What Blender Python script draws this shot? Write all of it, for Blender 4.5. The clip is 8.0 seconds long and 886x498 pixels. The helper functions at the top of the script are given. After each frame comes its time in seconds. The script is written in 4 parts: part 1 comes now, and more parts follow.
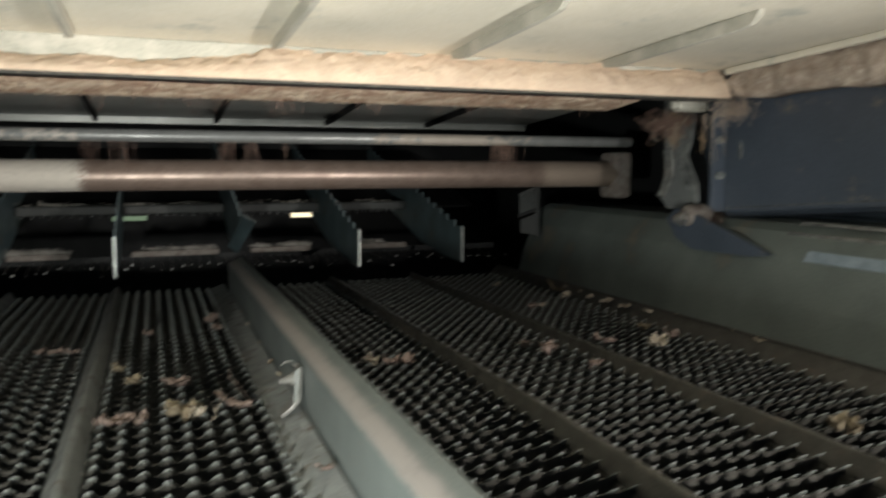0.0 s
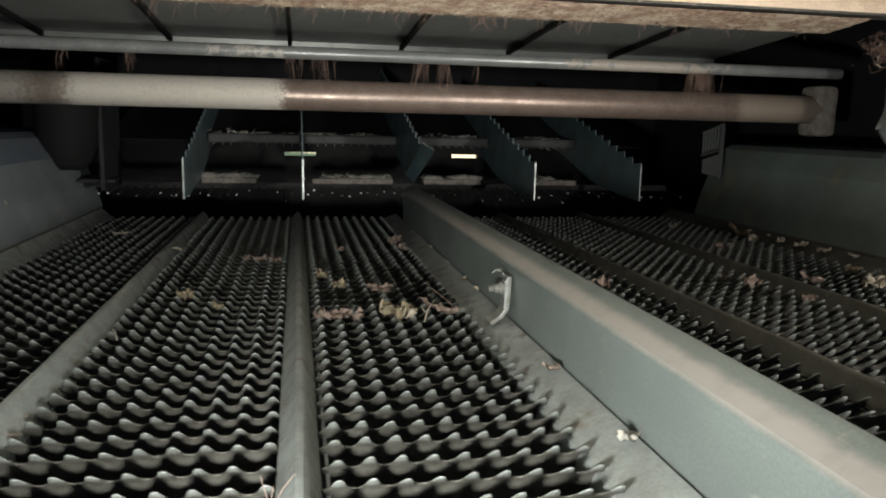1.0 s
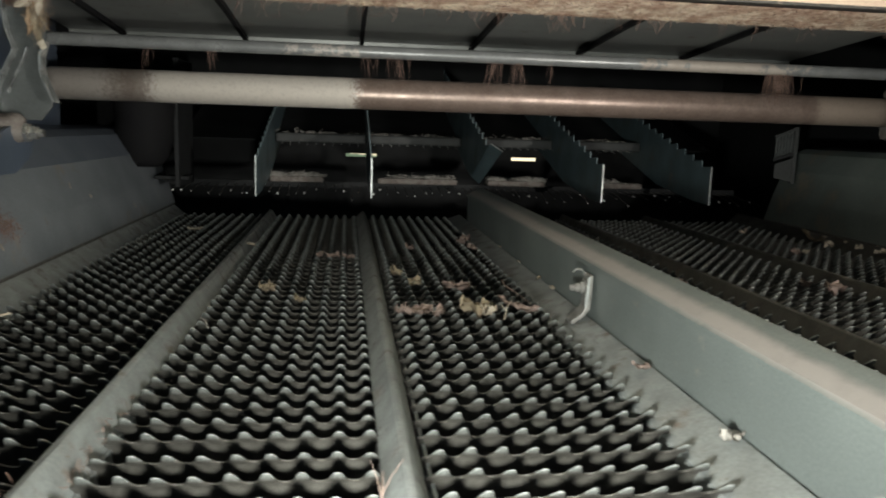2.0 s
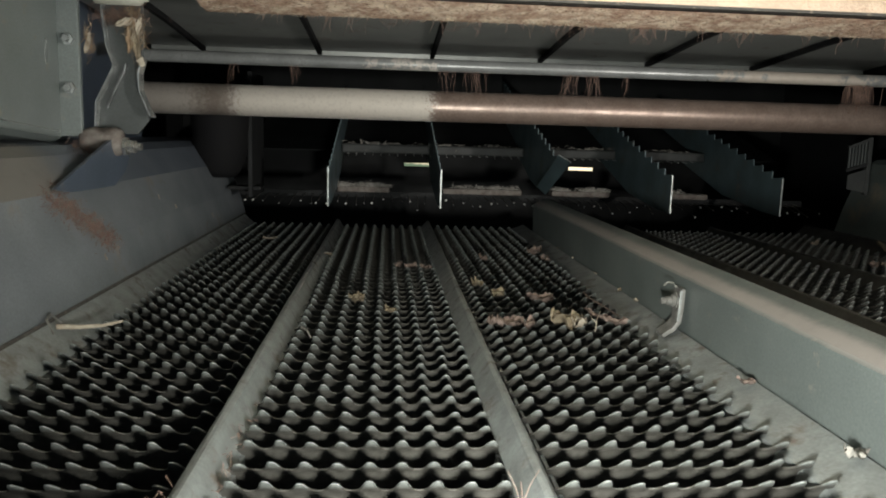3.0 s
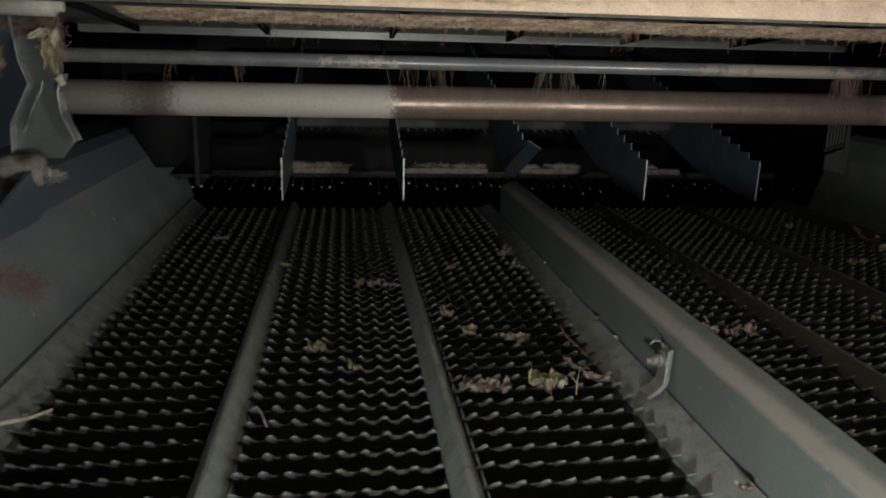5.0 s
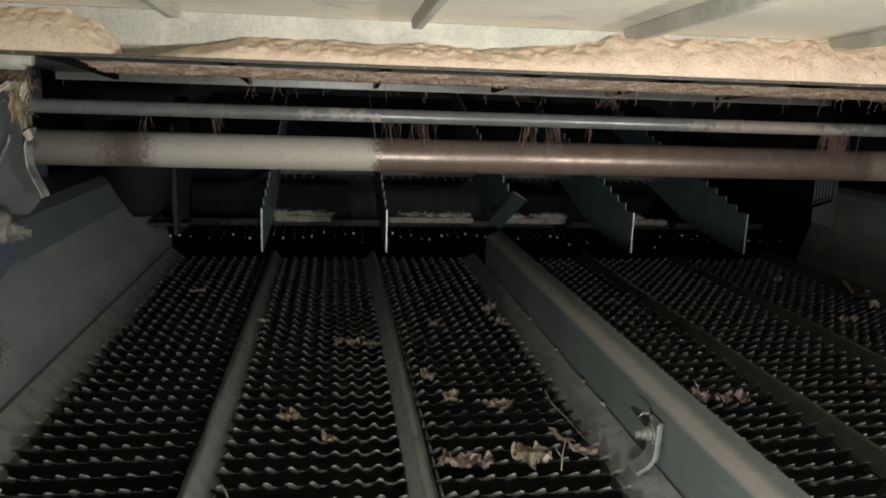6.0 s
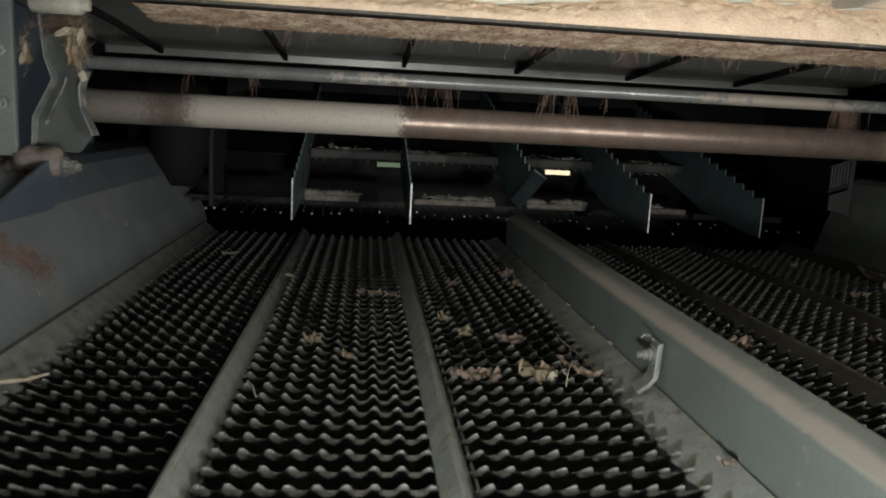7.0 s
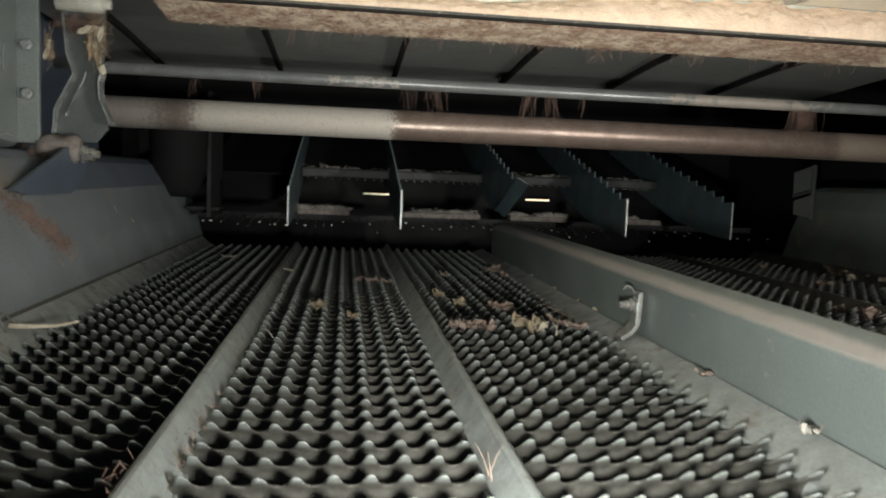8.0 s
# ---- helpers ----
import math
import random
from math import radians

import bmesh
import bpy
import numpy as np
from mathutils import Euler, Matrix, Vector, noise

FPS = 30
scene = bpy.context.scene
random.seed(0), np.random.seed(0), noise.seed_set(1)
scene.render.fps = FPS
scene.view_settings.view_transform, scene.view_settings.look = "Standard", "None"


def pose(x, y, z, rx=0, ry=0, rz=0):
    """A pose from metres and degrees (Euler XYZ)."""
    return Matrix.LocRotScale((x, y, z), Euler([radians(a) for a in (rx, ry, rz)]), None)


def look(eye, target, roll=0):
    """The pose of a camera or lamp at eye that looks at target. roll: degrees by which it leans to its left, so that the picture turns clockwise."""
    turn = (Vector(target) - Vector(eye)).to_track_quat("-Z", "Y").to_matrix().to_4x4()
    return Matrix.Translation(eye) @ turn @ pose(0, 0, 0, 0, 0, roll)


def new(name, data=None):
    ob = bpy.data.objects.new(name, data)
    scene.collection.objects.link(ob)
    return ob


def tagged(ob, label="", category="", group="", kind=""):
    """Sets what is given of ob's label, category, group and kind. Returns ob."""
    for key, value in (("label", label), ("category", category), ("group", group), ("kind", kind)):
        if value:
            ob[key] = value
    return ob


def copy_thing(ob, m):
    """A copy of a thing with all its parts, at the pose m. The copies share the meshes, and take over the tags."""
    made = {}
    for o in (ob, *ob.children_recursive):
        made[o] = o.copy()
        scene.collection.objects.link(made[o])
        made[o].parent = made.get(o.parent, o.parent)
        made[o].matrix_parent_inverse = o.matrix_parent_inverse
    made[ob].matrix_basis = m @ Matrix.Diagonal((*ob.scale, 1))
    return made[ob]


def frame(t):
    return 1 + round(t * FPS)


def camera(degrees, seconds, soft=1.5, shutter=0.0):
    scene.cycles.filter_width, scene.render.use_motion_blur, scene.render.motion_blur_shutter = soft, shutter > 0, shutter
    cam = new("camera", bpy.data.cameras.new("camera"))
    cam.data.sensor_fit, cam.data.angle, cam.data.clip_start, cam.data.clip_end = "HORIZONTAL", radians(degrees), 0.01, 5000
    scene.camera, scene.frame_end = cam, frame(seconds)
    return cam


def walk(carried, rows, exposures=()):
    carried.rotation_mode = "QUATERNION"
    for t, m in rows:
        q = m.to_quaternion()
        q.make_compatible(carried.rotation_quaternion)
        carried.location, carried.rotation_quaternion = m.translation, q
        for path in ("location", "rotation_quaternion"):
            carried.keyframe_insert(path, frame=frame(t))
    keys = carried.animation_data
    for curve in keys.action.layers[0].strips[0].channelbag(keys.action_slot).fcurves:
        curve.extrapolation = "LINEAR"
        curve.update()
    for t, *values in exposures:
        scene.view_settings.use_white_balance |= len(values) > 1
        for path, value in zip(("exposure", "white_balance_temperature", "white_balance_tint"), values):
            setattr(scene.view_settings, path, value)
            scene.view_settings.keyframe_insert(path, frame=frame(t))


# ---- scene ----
cam = camera(60.4, 8.0, soft=1.9, shutter=0.5)
PATH = [
    (0, (-0.161, 1.05, 0.341), (0.545, 2.909, 0.131), 0.0),
    (0.5, (-0.228, 1.087, 0.273), (0.251, 3.012, 0.021), 0.3),
    (1, (-0.27, 1.092, 0.269), (0.105, 3.03, -0.052), 1.3),
    (1.5, (-0.287, 1.09, 0.267), (0.033, 3.038, -0.055), 1.9),
    (2, (-0.318, 1.096, 0.257), (-0.065, 3.055, -0.055), 1.8),
    (2.2, (-0.338, 1.098, 0.257), (-0.116, 3.062, -0.049), 1.5),
    (3.3, (-0.403, 1.083, 0.266), (-0.26, 3.056, -0.029), 1.8),
    (3.5, (-0.407, 1.082, 0.268), (-0.255, 3.053, -0.035), 1.8),
    (4, (-0.415, 1.102, 0.316), (-0.229, 3.062, -0.036), 1.9),
    (4.2, (-0.414, 1.114, 0.341), (-0.213, 3.066, -0.048), 1.9),
    (5.3, (-0.387, 1.267, 0.453), (-0.115, 3.181, -0.058), 1.5),
    (5.5, (-0.383, 1.279, 0.463), (-0.099, 3.202, -0.01), 1.6),
    (6, (-0.379, 1.274, 0.453), (-0.095, 3.213, 0.05), 2.0),
    (6.5, (-0.367, 1.225, 0.401), (-0.117, 3.173, 0.025), 2.8),
    (7, (-0.369, 1.179, 0.333), (-0.16, 3.14, 0.001), 3.0),
    (7.5, (-0.385, 1.113, 0.276), (-0.204, 3.087, 0.016), 2.7),
    (8, (-0.402, 1.073, 0.213), (-0.142, 3.048, 0.027), 2.3),
]
EXPOSURES = [(0.0, -0.06), (0.5, -0.03), (1.5, -0.03), (3.5, -0.06), (4.2, -0.30), (5.3, -0.93), (5.5, -0.81), (6.0, -0.35), (6.5, -0.43), (7.0, -0.47), (7.5, -0.30), (8.0, -0.12)]
walk(cam, [(t, look(eye, target, roll)) for t, eye, target, roll in PATH], EXPOSURES)

# ---- world and light ----
world = bpy.data.worlds.new("world")
scene.world = world
world.use_nodes = True
wn = world.node_tree.nodes
wn["Background"].inputs[0].default_value = (0.75, 0.85, 1.0, 1)
wn["Background"].inputs[1].default_value = 0.08


def area_lamp(name, m, w, h, power, colour, spread=180):
    data = bpy.data.lights.new(name, "AREA")
    data.shape, data.size, data.size_y, data.energy, data.color = "RECTANGLE", w, h, power, colour
    data.spread = radians(spread)
    ob = new(name, data)
    ob.matrix_world = m
    return ob


# the open rear of the machine, a torch lying low over the sieve, and a second lamp at the other side
area_lamp("rear_opening_light", look((0.1, -0.1, 0.45), (0.0, 2.6, 0.25)), 1.7, 0.7, 1.9, (0.58, 0.82, 1.0))
area_lamp("torch_light", look((-0.325, 1.27, 0.082), (0.0, 2.4, 0.40)), 0.05, 0.05, 8.7, (0.97, 0.975, 0.895), 140)
area_lamp("side_lamp_light", look((0.83, 1.00, 0.15), (-0.08, 2.3, 0.40)), 0.06, 0.06, 7.6, (1.0, 0.955, 0.88), 100)


# ---- materials ----
def mat(name, colour, rough=0.5, metal=0.0, second=None, scale=25.0, amount=0.5, bump=0.15, fine=220.0, spec=0.5,
        dust=None, dust_amount=0.0, dust_scale=9.0):
    """Two scales of variation, an optional dusty film, and fine relief."""
    m = bpy.data.materials.new(name)
    m.use_nodes = True
    t = m.node_tree
    n, l = t.nodes, t.links
    b = n["Principled BSDF"]
    tc = n.new("ShaderNodeTexCoord")
    n1 = n.new("ShaderNodeTexNoise"); n1.inputs["Scale"].default_value = scale; n1.inputs["Detail"].default_value = 6
    n2 = n.new("ShaderNodeTexNoise"); n2.inputs["Scale"].default_value = fine; n2.inputs["Detail"].default_value = 4
    l.new(tc.outputs["Object"], n1.inputs["Vector"]); l.new(tc.outputs["Object"], n2.inputs["Vector"])
    r1 = n.new("ShaderNodeMapRange"); r1.inputs[1].default_value, r1.inputs[2].default_value = 0.35, 0.65
    l.new(n1.outputs["Fac"], r1.inputs[0])
    mix = n.new("ShaderNodeMix"); mix.data_type = "RGBA"
    mix.inputs["A"].default_value = (*colour, 1)
    mix.inputs["B"].default_value = (*(second or [c * 0.6 for c in colour]), 1)
    mul = n.new("ShaderNodeMath"); mul.operation = "MULTIPLY"; mul.inputs[1].default_value = amount
    l.new(r1.outputs[0], mul.inputs[0]); l.new(mul.outputs[0], mix.inputs["Factor"])
    last = mix.outputs["Result"]
    mixf = n.new("ShaderNodeMix"); mixf.data_type = "RGBA"; mixf.blend_type = "OVERLAY"
    mixf.inputs["Factor"].default_value = 0.35
    l.new(last, mixf.inputs["A"]); l.new(n2.outputs["Fac"], mixf.inputs["B"])
    last = mixf.outputs["Result"]
    ro = n.new("ShaderNodeMapRange")
    ro.inputs[3].default_value, ro.inputs[4].default_value = max(0.05, rough - 0.12), min(1.0, rough + 0.15)
    l.new(n1.outputs["Fac"], ro.inputs[0])
    rough_out = ro.outputs[0]
    if dust:
        n3 = n.new("ShaderNodeTexNoise"); n3.inputs["Scale"].default_value = dust_scale; n3.inputs["Detail"].default_value = 9
        n3.inputs["Roughness"].default_value = 0.7
        l.new(tc.outputs["Object"], n3.inputs["Vector"])
        r3 = n.new("ShaderNodeMapRange"); r3.inputs[1].default_value, r3.inputs[2].default_value = 0.62 - dust_amount * 0.4, 0.75 - dust_amount * 0.35
        l.new(n3.outputs["Fac"], r3.inputs[0])
        md = n.new("ShaderNodeMix"); md.data_type = "RGBA"; md.inputs["B"].default_value = (*dust, 1)
        l.new(r3.outputs[0], md.inputs["Factor"]); l.new(last, md.inputs["A"])
        last = md.outputs["Result"]
        mr = n.new("ShaderNodeMix"); mr.inputs["B"].default_value = 0.9
        l.new(r3.outputs[0], mr.inputs["Factor"]); l.new(rough_out, mr.inputs["A"])
        rough_out = mr.outputs["Result"]
    l.new(last, b.inputs["Base Color"])
    l.new(rough_out, b.inputs["Roughness"])
    b.inputs["Metallic"].default_value = metal
    b.inputs["Specular IOR Level"].default_value = spec
    bp = n.new("ShaderNodeBump"); bp.inputs["Strength"].default_value = bump; bp.inputs["Distance"].default_value = 0.002
    l.new(n2.outputs["Fac"], bp.inputs["Height"]); l.new(bp.outputs["Normal"], b.inputs["Normal"])
    return m


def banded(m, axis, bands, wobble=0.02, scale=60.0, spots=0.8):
    """Paint, rust, bare metal or lit tooth tops along one axis of the object: bands of (from, to, colour, roughness,
    metal).
    """
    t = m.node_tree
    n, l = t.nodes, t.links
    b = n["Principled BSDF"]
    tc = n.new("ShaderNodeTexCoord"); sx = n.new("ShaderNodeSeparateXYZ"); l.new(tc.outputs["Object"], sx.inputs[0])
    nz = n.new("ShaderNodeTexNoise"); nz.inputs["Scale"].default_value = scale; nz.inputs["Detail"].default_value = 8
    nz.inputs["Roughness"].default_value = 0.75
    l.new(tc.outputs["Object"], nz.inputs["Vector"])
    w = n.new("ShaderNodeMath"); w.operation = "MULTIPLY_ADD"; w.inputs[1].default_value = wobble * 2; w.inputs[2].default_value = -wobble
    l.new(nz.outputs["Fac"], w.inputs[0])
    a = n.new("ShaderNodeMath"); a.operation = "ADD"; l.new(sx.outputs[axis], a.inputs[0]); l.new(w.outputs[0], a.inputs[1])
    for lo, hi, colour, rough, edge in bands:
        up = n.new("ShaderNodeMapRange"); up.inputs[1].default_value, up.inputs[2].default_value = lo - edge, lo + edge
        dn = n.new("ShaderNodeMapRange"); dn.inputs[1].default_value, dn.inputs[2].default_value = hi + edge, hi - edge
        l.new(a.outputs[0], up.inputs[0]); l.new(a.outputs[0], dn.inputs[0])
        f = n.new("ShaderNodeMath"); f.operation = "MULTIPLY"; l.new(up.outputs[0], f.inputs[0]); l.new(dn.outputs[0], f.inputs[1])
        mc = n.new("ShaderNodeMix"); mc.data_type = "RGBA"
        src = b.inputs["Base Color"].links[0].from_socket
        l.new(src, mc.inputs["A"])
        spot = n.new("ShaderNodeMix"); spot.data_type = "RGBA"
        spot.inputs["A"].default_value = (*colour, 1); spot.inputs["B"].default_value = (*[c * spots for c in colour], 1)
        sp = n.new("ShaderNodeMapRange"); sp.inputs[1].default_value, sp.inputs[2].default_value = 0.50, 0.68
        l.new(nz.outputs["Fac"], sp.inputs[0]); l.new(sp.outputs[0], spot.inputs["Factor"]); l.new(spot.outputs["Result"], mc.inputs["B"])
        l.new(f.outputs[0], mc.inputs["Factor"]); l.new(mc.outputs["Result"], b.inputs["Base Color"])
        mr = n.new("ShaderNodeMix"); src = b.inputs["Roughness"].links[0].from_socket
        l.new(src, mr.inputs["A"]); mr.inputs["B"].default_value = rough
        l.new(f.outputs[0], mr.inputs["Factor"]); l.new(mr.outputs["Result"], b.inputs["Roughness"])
    return m


# light on the tooth tops and shade in the valleys painted in, besides polish
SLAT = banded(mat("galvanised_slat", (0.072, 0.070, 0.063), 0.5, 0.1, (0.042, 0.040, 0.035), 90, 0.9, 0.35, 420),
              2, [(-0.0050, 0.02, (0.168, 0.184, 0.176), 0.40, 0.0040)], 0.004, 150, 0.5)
RIB = mat("worn_grey_rib", (0.262, 0.284, 0.282), 0.36, 0.25, (0.17, 0.18, 0.176), 34, 0.7, 0.12, 260,
          dust=(0.16, 0.13, 0.11), dust_amount=0.17, dust_scale=22)
# ribs and rails right of the divider, about a third of RIB's colour
DARKRIB = mat("dark_brown_rib", (0.088, 0.086, 0.078), 0.42, 0.15, (0.055, 0.053, 0.047), 30, 0.8, 0.2, 260,
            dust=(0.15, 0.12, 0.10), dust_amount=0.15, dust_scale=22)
PAINT = mat("grey_green_paint", (0.150, 0.170, 0.166), 0.38, 0.0, (0.108, 0.122, 0.120), 7, 0.6, 0.05, 350,
            dust=(0.26, 0.24, 0.20), dust_amount=0.06, dust_scale=30)
DIVIDER = banded(mat("divider_paint", (0.118, 0.136, 0.132), 0.34, 0.0, (0.088, 0.103, 0.101), 6, 0.7, 0.02, 350,
                     dust=(0.3, 0.28, 0.24), dust_amount=0.03, dust_scale=30),
                 2, [(0.0752, 0.0850, (0.252, 0.236, 0.226), 0.45, 0.0022)], 0.003, 25, 0.85)
PANEL = mat("dusty_side_panel", (0.138, 0.152, 0.163), 0.42, 0.0, (0.095, 0.107, 0.118), 7, 0.8, 0.06, 300,
            dust=(0.22, 0.195, 0.165), dust_amount=0.07, dust_scale=9)
DIM = mat("dark_side_panel", (0.135, 0.158, 0.147), 0.55, 0.0, (0.078, 0.094, 0.088), 5, 0.9, 0.06, 300,
          dust=(0.19, 0.16, 0.12), dust_amount=0.12, dust_scale=5)
HANG = mat("dark_hanger_paint", (0.07, 0.077, 0.076), 0.4, 0.0, (0.05, 0.055, 0.055), 20, 0.7, 0.06, 300)
BLUE = mat("dark_blue_paint", (0.068, 0.086, 0.115), 0.35, 0.0, (0.045, 0.058, 0.077), 6, 0.6, 0.05, 300,
           dust=(0.22, 0.19, 0.15), dust_amount=0.02, dust_scale=16)
BLADE = mat("stepped_plate_paint", (0.085, 0.125, 0.138), 0.42, 0.2, (0.05, 0.07, 0.075), 12, 0.6, 0.06, 350,
            dust=(0.2, 0.18, 0.15), dust_amount=0.1, dust_scale=12)
# dark_blue_paint scaled to a bit over half, for the right inner wall
DARKBLUE = mat("darker_blue_paint", (0.036, 0.050, 0.062), 0.38, 0.0, (0.026, 0.036, 0.045), 6, 0.6, 0.05, 300)
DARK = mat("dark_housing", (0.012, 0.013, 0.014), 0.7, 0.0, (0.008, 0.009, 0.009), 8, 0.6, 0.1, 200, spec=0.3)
BLACK = mat("black_rubber", (0.006, 0.006, 0.007), 0.8, 0.0, (0.010, 0.010, 0.010), 20, 0.6, 0.2, 200, spec=0.15)
EDGE = mat("bright_steel_edge", (0.34, 0.368, 0.362), 0.34, 0.5, (0.16, 0.168, 0.162), 60, 0.6, 0.08, 400)
WIRE = mat("bright_wire", (0.75, 0.75, 0.72), 0.3, 0.3, (0.5, 0.5, 0.48), 60, 0.6, 0.05, 400)
CLAMP = mat("clamp_steel", (0.24, 0.24, 0.228), 0.45, 0.4, (0.13, 0.126, 0.118), 60, 0.8, 0.1, 400)
STEEL = mat("bare_steel", (0.55, 0.55, 0.53), 0.28, 0.9, (0.4, 0.38, 0.35), 60, 0.6, 0.08, 400)
PAN = mat("pan_paint", (0.024, 0.027, 0.026), 0.6, 0.0, (0.02, 0.022, 0.022), 20, 0.7, 0.15, 200,
          dust=(0.16, 0.14, 0.12), dust_amount=0.0, dust_scale=30)
CREAM = mat("dust_coated_tray", (0.74, 0.69, 0.58), 0.7, 0.0, (0.55, 0.53, 0.45), 4, 0.8, 0.12, 180,
            dust=(0.33, 0.36, 0.33), dust_amount=0.12, dust_scale=6)
STRIP = mat("half_dusted_strip", (0.34, 0.335, 0.29), 0.5, 0.0, (0.45, 0.435, 0.375), 9, 0.9, 0.1, 250,
            dust=(0.56, 0.535, 0.47), dust_amount=0.30, dust_scale=11)
DUST = mat("packed_crop_dust", (0.71, 0.57, 0.445), 0.95, 0.0, (0.56, 0.43, 0.335), 30, 0.6, 1.0, 240, spec=0.1,
           dust=(0.42, 0.30, 0.23), dust_amount=0.12, dust_scale=34)
CHAFF = mat("brown_chaff", (0.52, 0.38, 0.285), 0.95, 0.0, (0.27, 0.165, 0.12), 90, 1.0, 1.0, 320, spec=0.1,
            dust=(0.70, 0.59, 0.46), dust_amount=0.42, dust_scale=22)
FIBRE = mat("brown_fibre", (0.125, 0.080, 0.064), 0.85, 0.0, (0.20, 0.14, 0.115), 60, 0.8, 0.1, 300, spec=0.2)
STRAW = mat("dry_straw", (0.32, 0.235, 0.15), 0.6, 0.0, (0.15, 0.095, 0.06), 80, 0.8, 0.2, 300, spec=0.3)
LEAF = mat("dry_yellow_leaf", (0.245, 0.208, 0.145), 0.7, 0.0, (0.13, 0.098, 0.068), 70, 0.9, 0.3, 300, spec=0.3)
HUSK = mat("pink_brown_husk", (0.23, 0.178, 0.155), 0.75, 0.0, (0.11, 0.08, 0.068), 70, 0.9, 0.3, 300, spec=0.2)
PALE = mat("pale_husk", (0.41, 0.37, 0.30), 0.8, 0.0, (0.27, 0.225, 0.175), 70, 0.9, 0.3, 300, spec=0.2)
PIPE = banded(mat("rusty_pipe_steel", (0.24, 0.186, 0.158), 0.36, 0.5, (0.165, 0.118, 0.096), 26, 0.7, 0.14, 180,
                  dust=(0.30, 0.23, 0.18), dust_amount=0.02, dust_scale=60),
              0, [(-0.732, -0.30, (0.50, 0.465, 0.42), 0.8, 0.006), (0.770, 1.0, (0.30, 0.245, 0.20), 0.65, 0.006),
                  (-1.0, -0.735, (0.33, 0.30, 0.27), 0.55, 0.02), (-0.80, -0.742, (0.15, 0.12, 0.10), 0.6, 0.03)], 0.075, 150)
ROD = banded(mat("painted_rod", (0.18, 0.187, 0.185), 0.30, 0.2, (0.11, 0.115, 0.115), 20, 0.7, 0.1, 300),
             0, [(0.33, 0.62, (0.30, 0.268, 0.232), 0.6, 0.02), (-0.39, -0.33, (0.34, 0.315, 0.285), 0.7, 0.015)], 0.35, 40)
GLOSS = mat("worn_shiny_paint", (0.42, 0.44, 0.43), 0.20, 0.6, (0.16, 0.17, 0.17), 40, 0.9, 0.1, 300, spec=0.8)
LEDGE = banded(mat("blue_grey_ledge", (0.094, 0.108, 0.128), 0.35, 0.0, (0.075, 0.088, 0.106), 8, 0.6, 0.05, 300),
               1, [(0.5, 2.28, (0.135, 0.130, 0.120), 0.5, 0.05)], 0.08, 14, 0.8)
PALEBLUE = mat("pale_blue_strip", (0.24, 0.30, 0.35), 0.45, 0.0, (0.15, 0.19, 0.22), 30, 0.8, 0.1, 300)
BEAMC = mat("caked_dust", (0.46, 0.385, 0.32), 0.95, 0.0, (0.30, 0.235, 0.19), 45, 0.9, 1.0, 200, spec=0.1,
            dust=(0.60, 0.53, 0.45), dust_amount=0.15, dust_scale=25)
ASH = mat("grey_chaff", (0.36, 0.345, 0.32), 0.9, 0.0, (0.22, 0.205, 0.185), 90, 0.9, 0.6, 250, spec=0.1)
GRIME = mat("grey_grime", (0.19, 0.175, 0.16), 0.95, 0.0, (0.12, 0.10, 0.09), 60, 0.9, 0.7, 250, spec=0.1)
DULL = mat("dull_dark_edge", (0.06, 0.056, 0.05), 0.6, 0.0, (0.04, 0.038, 0.034), 40, 0.7, 0.1, 300,
           dust=(0.40, 0.33, 0.26), dust_amount=0.12, dust_scale=60)
CEIL = mat("dark_sheet_ceiling", (0.225, 0.232, 0.22), 0.36, 0.2, (0.165, 0.172, 0.165), 5, 0.7, 0.05, 300,
           dust=(0.25, 0.21, 0.17), dust_amount=0.05, dust_scale=9)
DAY = bpy.data.materials.new("daylight_outside")
DAY.use_nodes = True
dn = DAY.node_tree.nodes
em = dn.new("ShaderNodeEmission"); em.inputs[1].default_value = 1.6
dtc, dsep, dmap, dnz = (dn.new("ShaderNode" + k) for k in ("TexCoord", "SeparateXYZ", "MapRange", "TexNoise"))
dnz.inputs["Scale"].default_value = 40
drise = dn.new("ShaderNodeMath"); drise.operation = "MULTIPLY_ADD"; drise.inputs[1].default_value = 0.08
dadd = dn.new("ShaderNodeMath"); dadd.operation = "MULTIPLY_ADD"; dadd.inputs[1].default_value = 0.02
dmix = dn.new("ShaderNodeMix"); dmix.data_type = "RGBA"
dmix.inputs["A"].default_value, dmix.inputs["B"].default_value = (0.10, 0.14, 0.09, 1), (1.0, 0.86, 0.58, 1)
dmap.inputs[1].default_value, dmap.inputs[2].default_value = 0.096, 0.110
dl = DAY.node_tree.links
dl.new(dtc.outputs["Object"], dsep.inputs[0]); dl.new(dtc.outputs["Object"], dnz.inputs["Vector"])
dl.new(dsep.outputs[0], drise.inputs[0]); dl.new(dsep.outputs[2], drise.inputs[2])
dl.new(dnz.outputs["Fac"], dadd.inputs[0]); dl.new(drise.outputs[0], dadd.inputs[2])
dl.new(dadd.outputs[0], dmap.inputs[0]); dl.new(dmap.outputs[0], dmix.inputs["Factor"]); dl.new(dmix.outputs["Result"], em.inputs[0])
DAY.node_tree.links.new(em.outputs[0], dn["Material Output"].inputs[0])


